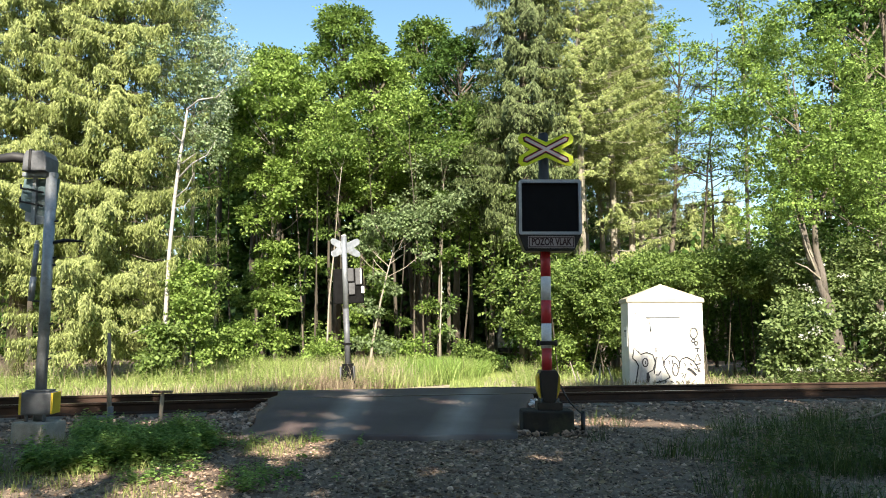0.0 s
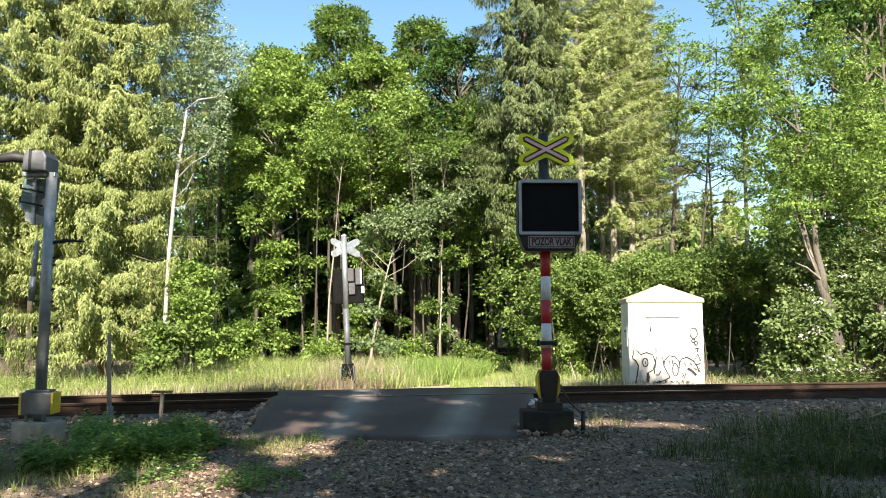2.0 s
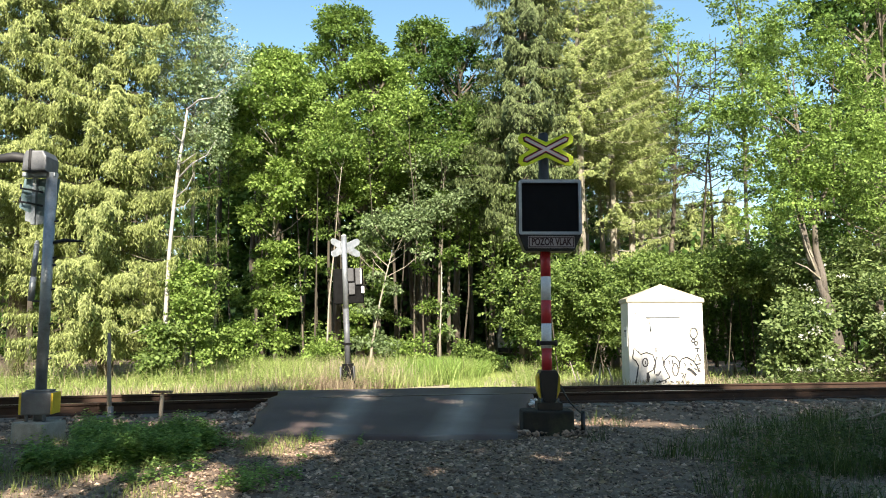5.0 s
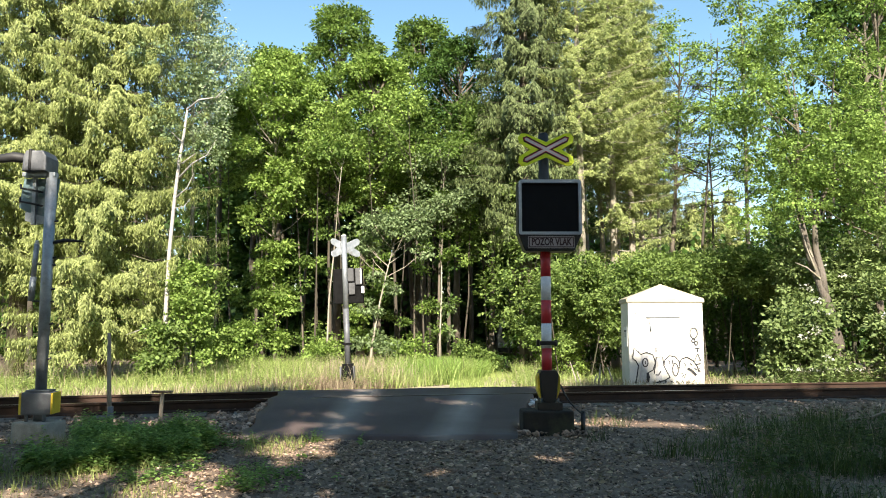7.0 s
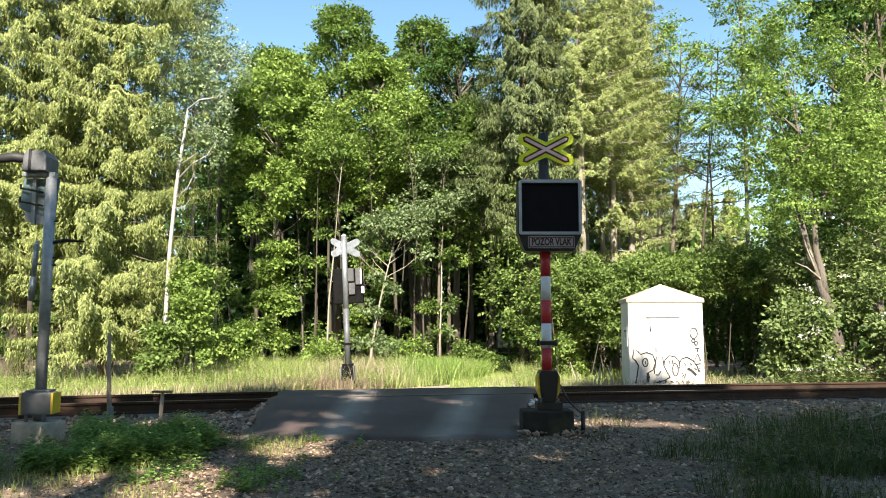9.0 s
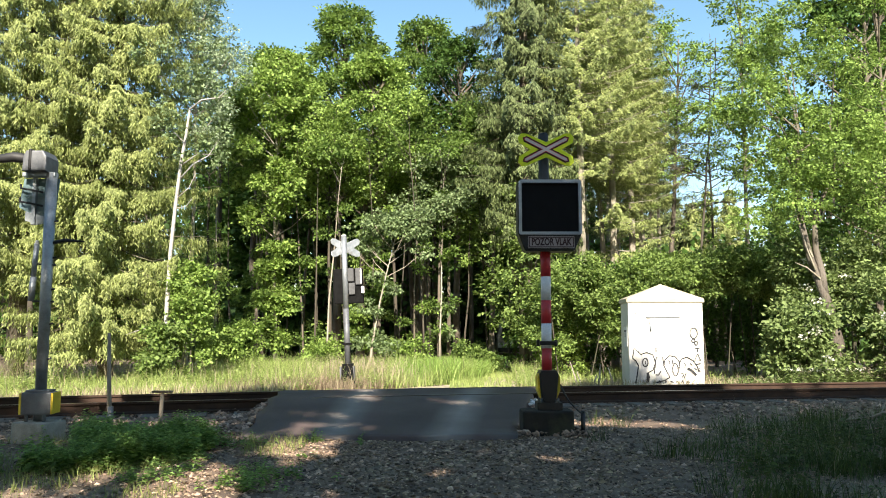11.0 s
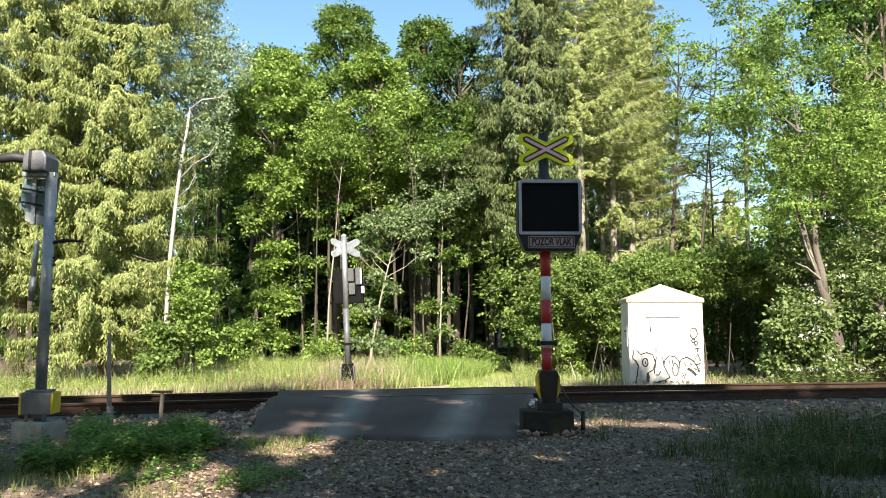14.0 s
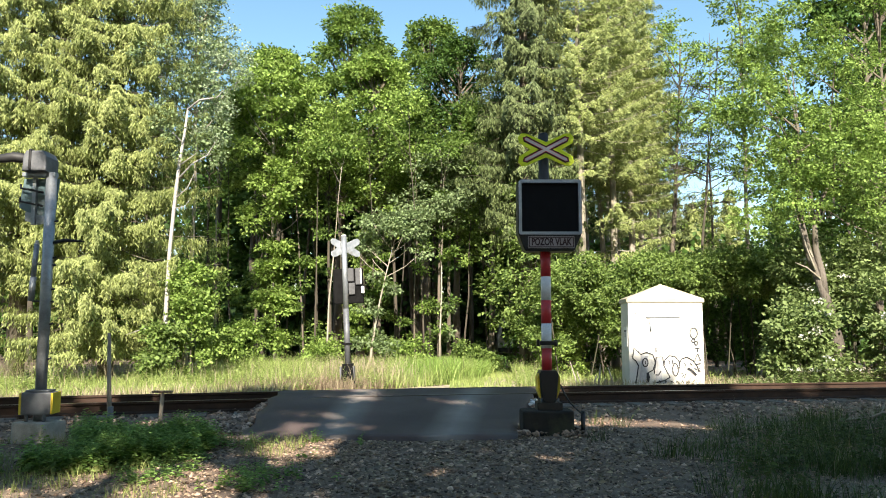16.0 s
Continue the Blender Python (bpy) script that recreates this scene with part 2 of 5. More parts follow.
def prism(bm, outline, y0, y1, bevel=0.0):
    """A flat outline in x, z pushed from y0 to y1."""
    a = [bm.verts.new((x, y0, z)) for x, z in outline]
    b = [bm.verts.new((x, y1, z)) for x, z in outline]
    n = len(a)
    fs = [bm.faces.new(a), bm.faces.new(b[::-1])]
    for i in range(n):
        fs.append(bm.faces.new((a[i], b[i], b[(i + 1) % n], a[(i + 1) % n])))
    bmesh.ops.recalc_face_normals(bm, faces=fs)
    if bevel:
        es = [e for e in bm.edges if e.verts[0].co.y == e.verts[1].co.y]
        bmesh.ops.bevel(bm, geom=es, offset=bevel, segments=2, profile=0.6, affect="EDGES")
    return bm


def ring_plate(outer, inner, y0, y1):
    """A frame between two outlines with the same number of corners."""
    bm = bmesh.new()
    v = {}
    for key, loop in (("o", outer), ("i", inner)):
        for y in (y0, y1):
            v[key, y] = [bm.verts.new((x, y, z)) for x, z in loop]
    n = len(outer)
    for i in range(n):
        j = (i + 1) % n
        bm.faces.new((v["o", y0][i], v["o", y0][j], v["i", y0][j], v["i", y0][i]))
        bm.faces.new((v["o", y1][i], v["i", y1][i], v["i", y1][j], v["o", y1][j]))
        bm.faces.new((v["o", y0][i], v["o", y1][i], v["o", y1][j], v["o", y0][j]))
        bm.faces.new((v["i", y0][i], v["i", y0][j], v["i", y1][j], v["i", y1][i]))
    bmesh.ops.recalc_face_normals(bm, faces=bm.faces)
    return bm


def round_rect(x0, z0, x1, z1, r, steps=4):
    out = []
    for cx, cz, a0 in ((x1 - r, z1 - r, 0), (x0 + r, z1 - r, 90), (x0 + r, z0 + r, 180), (x1 - r, z0 + r, 270)):
        for k in range(steps + 1):
            a = radians(a0 + 90 * k / steps)
            out.append((cx + r * math.cos(a), cz + r * math.sin(a)))
    return out


def poly_mesh(name, verts, tris=None, quads=None, smooth=False):
    """A mesh straight from arrays."""
    me = bpy.data.meshes.new(name)
    faces = tris if tris is not None else quads
    k = faces.shape[1]
    me.vertices.add(len(verts))
    me.vertices.foreach_set("co", np.ascontiguousarray(verts, dtype=np.float32).ravel())
    me.loops.add(faces.size)
    me.loops.foreach_set("vertex_index", faces.astype(np.int32).ravel())
    me.polygons.add(len(faces))
    me.polygons.foreach_set("loop_start", np.arange(0, faces.size, k, dtype=np.int32))
    me.polygons.foreach_set("loop_total", np.full(len(faces), k, dtype=np.int32))
    if smooth:
        me.polygons.foreach_set("use_smooth", np.ones(len(faces), dtype=bool))
    me.update(calc_edges=True)
    return me


def unit(a):
    return a / np.maximum(np.linalg.norm(a, axis=1, keepdims=True), 1e-6)


def leaf_mesh(name, p, d, up, length, width, fold=0.25):
    """Folded leaves: base p, direction d, facing up."""
    n = len(p)
    d = unit(d)
    side = unit(np.cross(d, up))
    nrm = np.cross(side, d)
    L, W = length[:, None], width[:, None]
    v = np.empty((n, 4, 3))
    v[:, 0] = p
    v[:, 1] = p + d * L * 0.45 + side * W * 0.5 + nrm * W * fold
    v[:, 2] = p + d * L
    v[:, 3] = p + d * L * 0.45 - side * W * 0.5 + nrm * W * fold
    i = np.arange(n)[:, None] * 4
    tris = np.concatenate([i + [0, 1, 2], i + [0, 2, 3]], axis=1).reshape(-1, 3)
    return poly_mesh(name, v.reshape(-1, 3), tris=tris)


def clump_leaves(rng, centres, radii, per, size, flat=0.7, tuft=10):
    """Leaves in small level tufts (sprays on twig ends) round clump centres, thicker on the outside, facing out and up."""
    many = max(1, per // tuft)
    idx = np.repeat(np.arange(len(centres)), many)
    q = unit(rng.normal(size=(len(idx), 3)))
    r = radii[idx] * (0.35 + 0.65 * rng.random(len(idx)) ** 0.5)
    r = np.where(rng.random(len(idx)) < 0.12, r * (1.0 + 0.6 * rng.random(len(idx))), r)
    centre = centres[idx] + q * r[:, None] * np.array([1, 1, flat])
    face = q * 0.55 + np.array([0, -0.15, 0.8]) + rng.normal(size=q.shape) * 0.35
    tip = q + rng.normal(size=q.shape) * 0.4 + np.array([0, 0, -0.3])
    k = np.repeat(np.arange(len(idx)), tuft)
    spread = rng.normal(size=(len(k), 3)) * np.array([1, 1, 0.45]) * size * (0.85 if tuft > 1 else 0.0)
    p = centre[k] + spread
    up = unit(face[k] + rng.normal(size=p.shape) * 0.35)
    d = unit(tip[k] + spread / size * 0.6 + rng.normal(size=p.shape) * 0.5)
    L = size * (0.65 + 0.7 * rng.random(len(k)))
    return p, d, up, L, L * (0.6 + 0.2 * rng.random(len(k)))


def needle_mesh(name, p, d, up, length, width):
    """Flat pointed needle sprays, one triangle each."""
    d = unit(d)
    side = unit(np.cross(d, up)) * width[:, None] * 0.5
    v = np.empty((len(p), 3, 3))
    v[:, 0], v[:, 1], v[:, 2] = p - side, p + side, p + d * length[:, None]
    return poly_mesh(name, v.reshape(-1, 3), tris=np.arange(len(p) * 3).reshape(-1, 3))


# ---- ground ----
def track_y(x):
    return 13.72 + 0.235 * x - x * x / 300.0


def track_d(x, y):
    return (y - track_y(x)) * 0.972


def rail_level(x):
    return 0.004 * max(-7.0, min(0.0, x))


def ground_z(x, y):
    d = abs(track_d(x, y))
    bank = 0.075 * min(1.0, max(0.0, (2.7 - d) / 1.1))
    n = noise.noise((x * 0.35, y * 0.35, 0.0)) * 0.035 + noise.noise((x * 1.7, y * 1.7, 3.0)) * 0.014
    far = max(0.0, y - 40) * 0.004
    return bank + n * (0.4 if d < 2.2 else 1.0) + far + rail_level(x) * (1.0 if d < 1.7 else 0.0)


def ground_sheet():
    def axis(lo, hi, step, far):
        out = list(np.arange(lo, hi + 1e-6, step))
        g, a, b = step, lo, hi
        while b < far:
            g *= 1.35
            a, b = a - g, b + g
            out = [a] + out + [b]
        return out
    xs, ys = axis(-12, 12, 0.3, 1500), axis(2, 26, 0.3, 1500)
    v = np.array([(x, y, ground_z(x, y)) for y in ys for x in xs])
    nx = len(xs)
    i = (np.arange(len(ys) - 1)[:, None] * nx + np.arange(nx - 1)[None, :]).ravel()[:, None]
    me = poly_mesh("ground", v, quads=i + np.array([0, 1, nx + 1, nx]), smooth=True)
    return tagged(link("ground", me, M_SOIL), "gravelly brown soil ground with sparse grass", "ground", kind="structure")


ground_sheet()


def asphalt_z(x, y):
    d = track_d(x, y)
    if d < -0.75:
        s = min(1.0, max(0.0, (y - 9.5) / (track_y(x) - 0.77 - 9.5)))
        return 0.045 + 0.220 * (s * s * (3 - 2 * s) * 0.5 + s * 0.5)
    if d < 0.9:
        return 0.265
    return 0.265 - min(0.22, (d - 0.9) * 0.08)


def asphalt_road():
    n, m = 30, 44
    v = []
    for j in range(m + 1):
        y = 9.55 + (17.2 - 9.55) * j / m
        s = (y - 9.55) / 4.6
        x0, x1 = -2.36 - 0.42 * s + 0.03 * math.sin(y * 5), 0.84 + 0.80 * s + 0.03 * math.sin(y * 4 + 1)
        for i in range(n + 1):
            x = x0 + (x1 - x0) * i / n
            yy = y + (0.05 * math.sin(x * 3.1) + 0.03 * math.sin(x * 9) if j == 0 else 0)
            v.append((x, yy, asphalt_z(x, y) + 0.006 * noise.noise((x * 1.3, y * 1.3, 9))))
    top = np.array(v)
    low = top.copy()
    low[:, 2] -= 0.4
    i = (np.arange(m)[:, None] * (n + 1) + np.arange(n)[None, :]).ravel()[:, None]
    q = [i + np.array([0, 1, n + 2, n + 1])]
    k = len(top)
    rim = [a for a in range(n)] + [(j + 1) * (n + 1) - 1 for j in range(m)] + [m * (n + 1) + n - a for a in range(n)] + [(m - j) * (n + 1) for j in range(m)]
    rim = np.array(rim)
    nxt = np.roll(rim, -1)
    q.append(np.stack([rim, rim + k, nxt + k, nxt], axis=1))
    me = poly_mesh("road", np.concatenate([top, low]), quads=np.concatenate(q))
    tagged(link("road", me, M_ASPHALT), "worn dark asphalt ramp over the level crossing", "road", kind="structure")


asphalt_road()

# ---- the railway ----
RAIL_PROFILE = [(-0.036, 0.0), (-0.036, -0.03), (-0.01, -0.05), (-0.009, -0.135), (-0.07, -0.155), (-0.07, -0.17),
                (0.07, -0.17), (0.07, -0.155), (0.009, -0.135), (0.01, -0.05), (0.036, -0.03), (0.036, 0.0)]
track = thing("railway_track", 0, track_y(0), 0.0, "single railway track with rusty rails on ballast", "railway track")


def at_track(x, off, z=0.0):
    s = 0.235 - x / 150.0
    k = math.hypot(1, s)
    return Vector((x - off * s / k, track_y(x) - track_y(0) + off / k, z + rail_level(x)))


def rail(off):
    bm = bmesh.new()
    rings = []
    for i in range(61):
        x = -30 + 64 * i / 60
        rings.append([bm.verts.new(at_track(x, off + a, 0.272 + b)) for a, b in RAIL_PROFILE])
    n = len(RAIL_PROFILE)
    for r0, r1 in zip(rings, rings[1:]):
        for k in range(n):
            f = bm.faces.new((r0[k], r1[k], r1[(k + 1) % n], r0[(k + 1) % n]))
            f.material_index = 1 if k == n - 1 else 0
    bmesh.ops.recalc_face_normals(bm, faces=bm.faces)
    ob = part("rail", bm, M_RAILSIDE, track, "rusty steel rail with a worn bright head")
    ob.data.materials.append(M_RAILTOP)


rail(-0.755)
rail(0.755)
sleeper_me = bpy.data.meshes.new("sleeper")
_b = one_box(-0.13, -1.3, -0.2, 0.13, 1.3, 0.0, 0.015)
_b.to_mesh(sleeper_me)
_b.free()
sleeper_me.materials.append(M_SLEEPER)
for i in range(92):
    x = -28 + i * 0.62
    s = new("sleeper", sleeper_me)
    s.parent = track
    s.matrix_basis = Matrix.Translation(at_track(x, 0, 0.100)) @ Matrix.Rotation(math.atan(0.235 - x / 150), 4, "Z")


# ---- stones ----
def stones(name, label, rng, pts, sizes, mat):
    """Broken stones, each a squashed, chipped octahedron-like lump."""
    base = unit(np.array([(1, 0, 0.1), (0.35, 0.9, 0), (-0.8, 0.6, 0.1), (-0.8, -0.6, 0), (0.35, -0.9, 0.1), (0.15, 0.1, 0.8), (-0.1, 0, -0.8)], float))
    tri = np.array([(0, 1, 5), (1, 2, 5), (2, 3, 5), (3, 4, 5), (4, 0, 5), (1, 0, 6), (2, 1, 6), (3, 2, 6), (4, 3, 6), (0, 4, 6)])
    n = len(pts)
    v = base[None] * (0.65 + 0.7 * rng.random((n, 7, 1)))
    v[..., 2] *= 0.6
    a, b = rng.random(n) * 6.28, rng.normal(size=n) * 0.5
    ca, sa, cb, sb = np.cos(a)[:, None], np.sin(a)[:, None], np.cos(b)[:, None], np.sin(b)[:, None]
    x, y, z = v[..., 0], v[..., 1], v[..., 2]
    y, z = y * cb - z * sb, y * sb + z * cb
    x, y = x * ca - y * sa, x * sa + y * ca
    v = np.stack([x, y, z], axis=-1) * sizes[:, None, None] + pts[:, None, :]
    t = (np.arange(n)[:, None, None] * 7 + tri[None]).reshape(-1, 3)
    return tagged(link(name, poly_mesh(name, v.reshape(-1, 3), tris=t), mat), label, "stones", kind="stuff")


def on_road(x, y, pad=0.0):
    s = (y - 9.55) / 4.6
    return 9.5 < y < 17.3 and -2.36 - 0.42 * s - pad < x < 0.84 + 0.80 * s + pad


def scatter(rng, n, x0, x1, y0, y1, keep):
    out = []
    while len(out) < n:
        x, y = rng.uniform(x0, x1), rng.uniform(y0, y1)
        if keep(x, y):
            out.append((x, y, ground_z(x, y)))
    return np.array(out)


def island_material(m):
    """Tone from stone to stone."""
    t = m.node_tree
    p = t.nodes["Principled BSDF"]
    src = p.inputs["Base Color"].links[0].from_socket
    g = t.nodes.new("ShaderNodeNewGeometry")
    t.links.new(mixc(t, src, ramp(t, g.outputs["Random Per Island"], [(0, (0.16, 0.14, 0.13)), (0.55, (0.62, 0.60, 0.58)), (0.86, (1.0, 0.98, 0.95)), (1, (1.6, 1.55, 1.5))]), 1.0, "MULTIPLY"), p.inputs["Base Color"])


island_material(M_STONE)
rng = np.random.default_rng(11)
p = scatter(rng, 9800, -13, 15, 10.0, 17.6, lambda x, y: abs(track_d(x, y)) < 2.75 and not on_road(x, y, -0.05))
stones("ballast", "grey crushed stone ballast along the track", rng, p, 0.022 + 0.03 * rng.random(len(p)), M_STONE)
p = scatter(rng, 12500, -5.2, 5.5, 4.2, 11.8, lambda x, y: not on_road(x, y, 0.0) and rng.random() < 1.15 - abs(x + 0.2) * 0.30 + 0.06)
q = scatter(rng, 4500, -2.6, 2.6, 5.6, 9.6, lambda x, y: True)
p = np.concatenate([p, q])
stones("gravel", "loose grey gravel on the roadside", rng, p, 0.007 + 0.028 * rng.random(len(p)) ** 3, M_STONE)
e = []
for k in range(900):
    y = rng.uniform(10.0, 12.9)
    s = (y - 9.55) / 4.6
    left = rng.random() < 0.62
    x = (-2.40 - 0.42 * s - abs(rng.normal()) * 0.28) if left else (0.88 + 0.80 * s + abs(rng.normal()) * 0.16)
    e.append((x, y, max(ground_z(x, y), asphalt_z(x, y) - 0.06 - 0.55 * min(0.5, abs(x - (-2.40 - 0.42 * s if left else 0.88 + 0.80 * s)))) + 0.01))
stones("edge_stones", "pale broken stones heaped along the asphalt edge", rng, np.array(e), 0.025 + 0.04 * rng.random(len(e)), M_STONE)


p = np.stack([rng.normal(1.40, 0.05, 16), rng.normal(12.2, 0.16, 16), np.full(16, 0.10)], 1)
p[:, 2] = [max(ground_z(a, b), asphalt_z(a, b) - 0.03) + 0.03 for a, b, _ in p]
stones("white_stones", "a few chalky white stones beside the signal", rng, p, 0.02 + 0.035 * rng.random(16), M_CHALK)


# rubble heaped round the foundation
a = rng.random(260) * 6.283
k = 1.0 + 0.55 * rng.random(260) ** 1.5
p = np.stack([1.285 + 0.36 * k * np.sign(np.cos(a)) * np.abs(np.cos(a)) ** 0.5, 10.11 + 0.28 * k * np.sign(np.sin(a)) * np.abs(np.sin(a)) ** 0.5, np.zeros(260)], 1)
p[:, 2] = [ground_z(u, v) + 0.09 * (1.6 - w) for (u, v, _), w in zip(p, k)]
stones("foundation_rubble", "broken stones heaped round the signal foundation", rng, p, 0.018 + 0.035 * rng.random(260) ** 2, M_STONE)


def litter():
    """Dead leaves, bark chips and twigs strewn over the roadside."""
    q = scatter(rng, 26000, -5.5, 6.0, 4.0, 10.8, lambda x, y: not on_road(x, y, 0.0) and noise.noise((x * 1.4, y * 1.4, 21.0)) > -0.35 + 0.5 * (rng.random() - 0.5))
    n = len(q)
    q[:, 2] += 0.006 + 0.010 * rng.random(n)
    a = rng.random(n) * 6.283
    d = np.stack([np.cos(a), np.sin(a), rng.normal(size=n) * 0.25], 1)
    up = np.array([0, 0, 1.0]) + rng.normal(size=(n, 3)) * 0.35
    L = 0.018 + 0.05 * rng.random(n) ** 2
    tagged(link("leaf_litter", leaf_mesh("leaf_litter", q, d, up, L, L * (0.25 + 0.4 * rng.random(n))), M_LITTER), "dead brown leaves and bark chips on the soil", "litter", kind="stuff")


litter()


# ---- level crossing signals ----
CROSS = [(0, 0.10), (0.25, 0.21), (0.315, 0.212), (0.357, 0.165), (0.345, 0.09), (0.20, 0.0)]
CROSS = CROSS + [(x, -z) for x, z in CROSS[-2::-1]]
CROSS = CROSS + [(-x, z) for x, z in CROSS[-2:0:-1]]


def cross_bar(bm, half, width, y0, y1, sign):
    L = math.hypot(0.285, 0.15)
    ux, uz = 0.285 / L, sign * 0.15 / L
    pts = [(-half, 0), (-half + width / 2, width / 2), (half - width / 2, width / 2), (half, 0), (half - width / 2, -width / 2), (-half + width / 2, -width / 2)]
    return prism(bm, [(a * ux - b * uz, a * uz + b * ux) for a, b in pts], y0, y1)


def warning_cross(parent, z, scale=1.0, face=M_YELLOW):
    """A crossbuck board facing -y with layered bars, centred at height z."""
    board = part("cross_board", prism(bmesh.new(), [(x * scale, z + v * scale) for x, v in CROSS], -0.012, 0.012, 0.003), face, parent, "fluorescent yellow crossbuck board")
    for nm, w, y, mt, half in (("cross_edge", 0.082, -0.016, M_DARKRED, 0.338), ("cross_stripe", 0.050, -0.020, M_RED, 0.320), ("cross_bar", 0.036, -0.024, M_CROSSBAR, 0.308)):
        for k, sgn in enumerate((1, -1)):
            bm = cross_bar(bmesh.new(), half * scale, w * scale, y - 0.001 * k, -0.006, sgn)
            bmesh.ops.translate(bm, vec=(0, 0, z), verts=bm.verts)
            part(nm, bm, mt, board)
    return board


def lettering(parent, words, size, x, y, z, material):
    cu = bpy.data.curves.new("lettering", "FONT")
    cu.body, cu.size, cu.align_x, cu.align_y, cu.extrude = words, size, "CENTER", "CENTER", 0.0015
    cu.offset = 0.004
    tmp = new("tmp_lettering", cu)
    bpy.context.view_layer.update()
    me = bpy.data.meshes.new_from_object(tmp.evaluated_get(bpy.context.evaluated_depsgraph_get()))
    bpy.data.objects.remove(tmp)
    me.name = "lettering"
    me.materials.clear()
    ob = link("lettering", me, material, parent)
    ob.matrix_basis = pose(x, y, z, 90, 0, 0)
    return ob


def near_signal():
    s = thing("crossing_signal", 1.30, 10.1, 0.0, "level crossing signal with black screen on red and white pole", "crossing signal")
    part("foundation", one_box(-0.33, -0.22, -0.25, 0.30, 0.24, 0.305, 0.03), M_CONCDARK, s, "dark mossy concrete foundation block")
    bm = bmesh.new()
    for x0, z0, x1, z1, y0, y1 in ((-0.14, 0.305, 0.17, 0.40, -0.15, 0.15),):
        box(bm, x0, y0, z0, x1, y1, z1, 0.01)
    part("base_flange", bm, M_BLACK, s)
    foot = part("foot", prism(bmesh.new(), [(-0.055, 0.40), (0.08, 0.40), (0.10, 0.47), (0.125, 0.75), (0.10, 0.79), (-0.085, 0.79), (-0.11, 0.75), (-0.085, 0.47)], -0.15, 0.14, 0.012), M_BLACK, s, "black cast foot with yellow sides")
    part("side_cover", prism(bmesh.new(), [(-0.112, 0.75), (-0.135, 0.70), (-0.13, 0.54), (-0.088, 0.44)], -0.12, 0.12, 0.006), M_BAND, foot, "yellow side cover")
    part("side_cover", prism(bmesh.new(), [(0.127, 0.75), (0.15, 0.70), (0.145, 0.54), (0.102, 0.44)], -0.12, 0.12, 0.006), M_BAND, foot, "yellow side cover")
    for i in range(4):
        a = radians(45 + 90 * i)
        part("bolt", one_tube([(0.015 + 0.2 * math.cos(a) * 0.72, 0.19 * math.sin(a), 0.39), (0.015 + 0.2 * math.cos(a) * 0.72, 0.19 * math.sin(a), 0.45)], 0.014, 6), M_STEELDK, s)
    zs = [0.79, 1.06, 1.37, 1.66, 1.96, 2.30]
    for k, (a, b) in enumerate(zip(zs, zs[1:])):
        part("pole_band", one_tube([(0, 0, a), (0, 0, b)], 0.064, 20), (M_RED, M_WHITE)[k % 2], s, ("red painted pole band", "white painted pole band")[k % 2])
    part("pole", one_tube([(0, 0.06, 2.2), (0, 0.06, 3.80)], 0.066, 18), M_RUBBER, s, "dark grey steel upper pole")
    part("pole_cap", one_tube([(0, 0.06, 3.80), (0, 0.06, 3.825)], [0.066, 0.045], 18), M_BLACK, s)
    cl = part("clamp", one_box(-0.10, -0.085, 1.10, 0.12, 0.085, 1.15, 0.008), M_BLACK, s, "black pole clamp with side lugs")
    for x in (-0.105, 0.115):
        part("lug", one_box(x - 0.02, -0.03, 1.085, x + 0.02, 0.03, 1.165, 0.006), M_BLACK, cl)
    out = [(-0.36, 2.50), (-0.28, 2.285), (-0.26, 2.27), (0.33, 2.27), (0.35, 2.285), (0.445, 2.50), (0.45, 3.135), (0.42, 3.18), (-0.32, 3.18), (-0.36, 3.135)]
    head = part("housing", prism(bmesh.new(), out, -0.16, 0.10, 0.008), M_BLACK, s, "black rectangular signal housing")
    o, n = round_rect(-0.348, 2.475, 0.438, 3.172, 0.035), round_rect(-0.312, 2.512, 0.402, 3.130, 0.008)
    part("frame", ring_plate(o, n, -0.185, -0.16), M_FRAME, head, "light grey rounded frame")
    part("screen", prism(bmesh.new(), round_rect(-0.312, 2.512, 0.402, 3.130, 0.008), -0.166, -0.161), M_SCREEN, head, "matt black unlit screen")
    part("visor", one_box(-0.30, -0.20, 3.122, 0.39, -0.166, 3.130, 0.001), M_BLACK, head)
    sign = part("name_plate", prism(bmesh.new(), round_rect(-0.235, 2.305, 0.345, 2.455, 0.01), -0.175, -0.16), M_PLATE, s, "faded plate with dark red lettering POZOR VLAK")
    part("plate_border", ring_plate(round_rect(-0.225, 2.315, 0.335, 2.445, 0.008), round_rect(-0.215, 2.325, 0.325, 2.435, 0.006), -0.1775, -0.174), M_DARKRED, sign)
    t = lettering(sign, "POZOR VLAK", 0.118, 0.055, -0.176, 2.38, M_DARKRED)
    w = t.dimensions.x
    t.scale = (0.50 / max(w, 0.1), 1.05, 1.0)
    c = warning_cross(s, 0.0)
    c.matrix_basis = pose(0.02, -0.03, 3.59)
    post = thing("cable_post", 1.74, 10.1, 0.0, "short black cable post beside the signal foundation", "post")
    part("stake", one_tube([(0, 0, -0.1), (0, 0, 0.27)], 0.028, 8), M_BLACK, post)
    part("cap", one_tube([(0, 0, 0.27), (0, 0, 0.29)], [0.034, 0.02], 8), M_BLACK, post)
    pts = [(1.45, 10.0, 0.62), (1.50, 9.98, 0.50), (1.56, 9.95, 0.40), (1.64, 9.98, 0.32), (1.70, 10.05, 0.27), (1.74, 10.1, 0.27)]
    cab = part("cable", one_tube(pts, 0.011, 6), M_RUBBER, None)
    tagged(cab, "black cable from the signal foot to the stake", "cable")


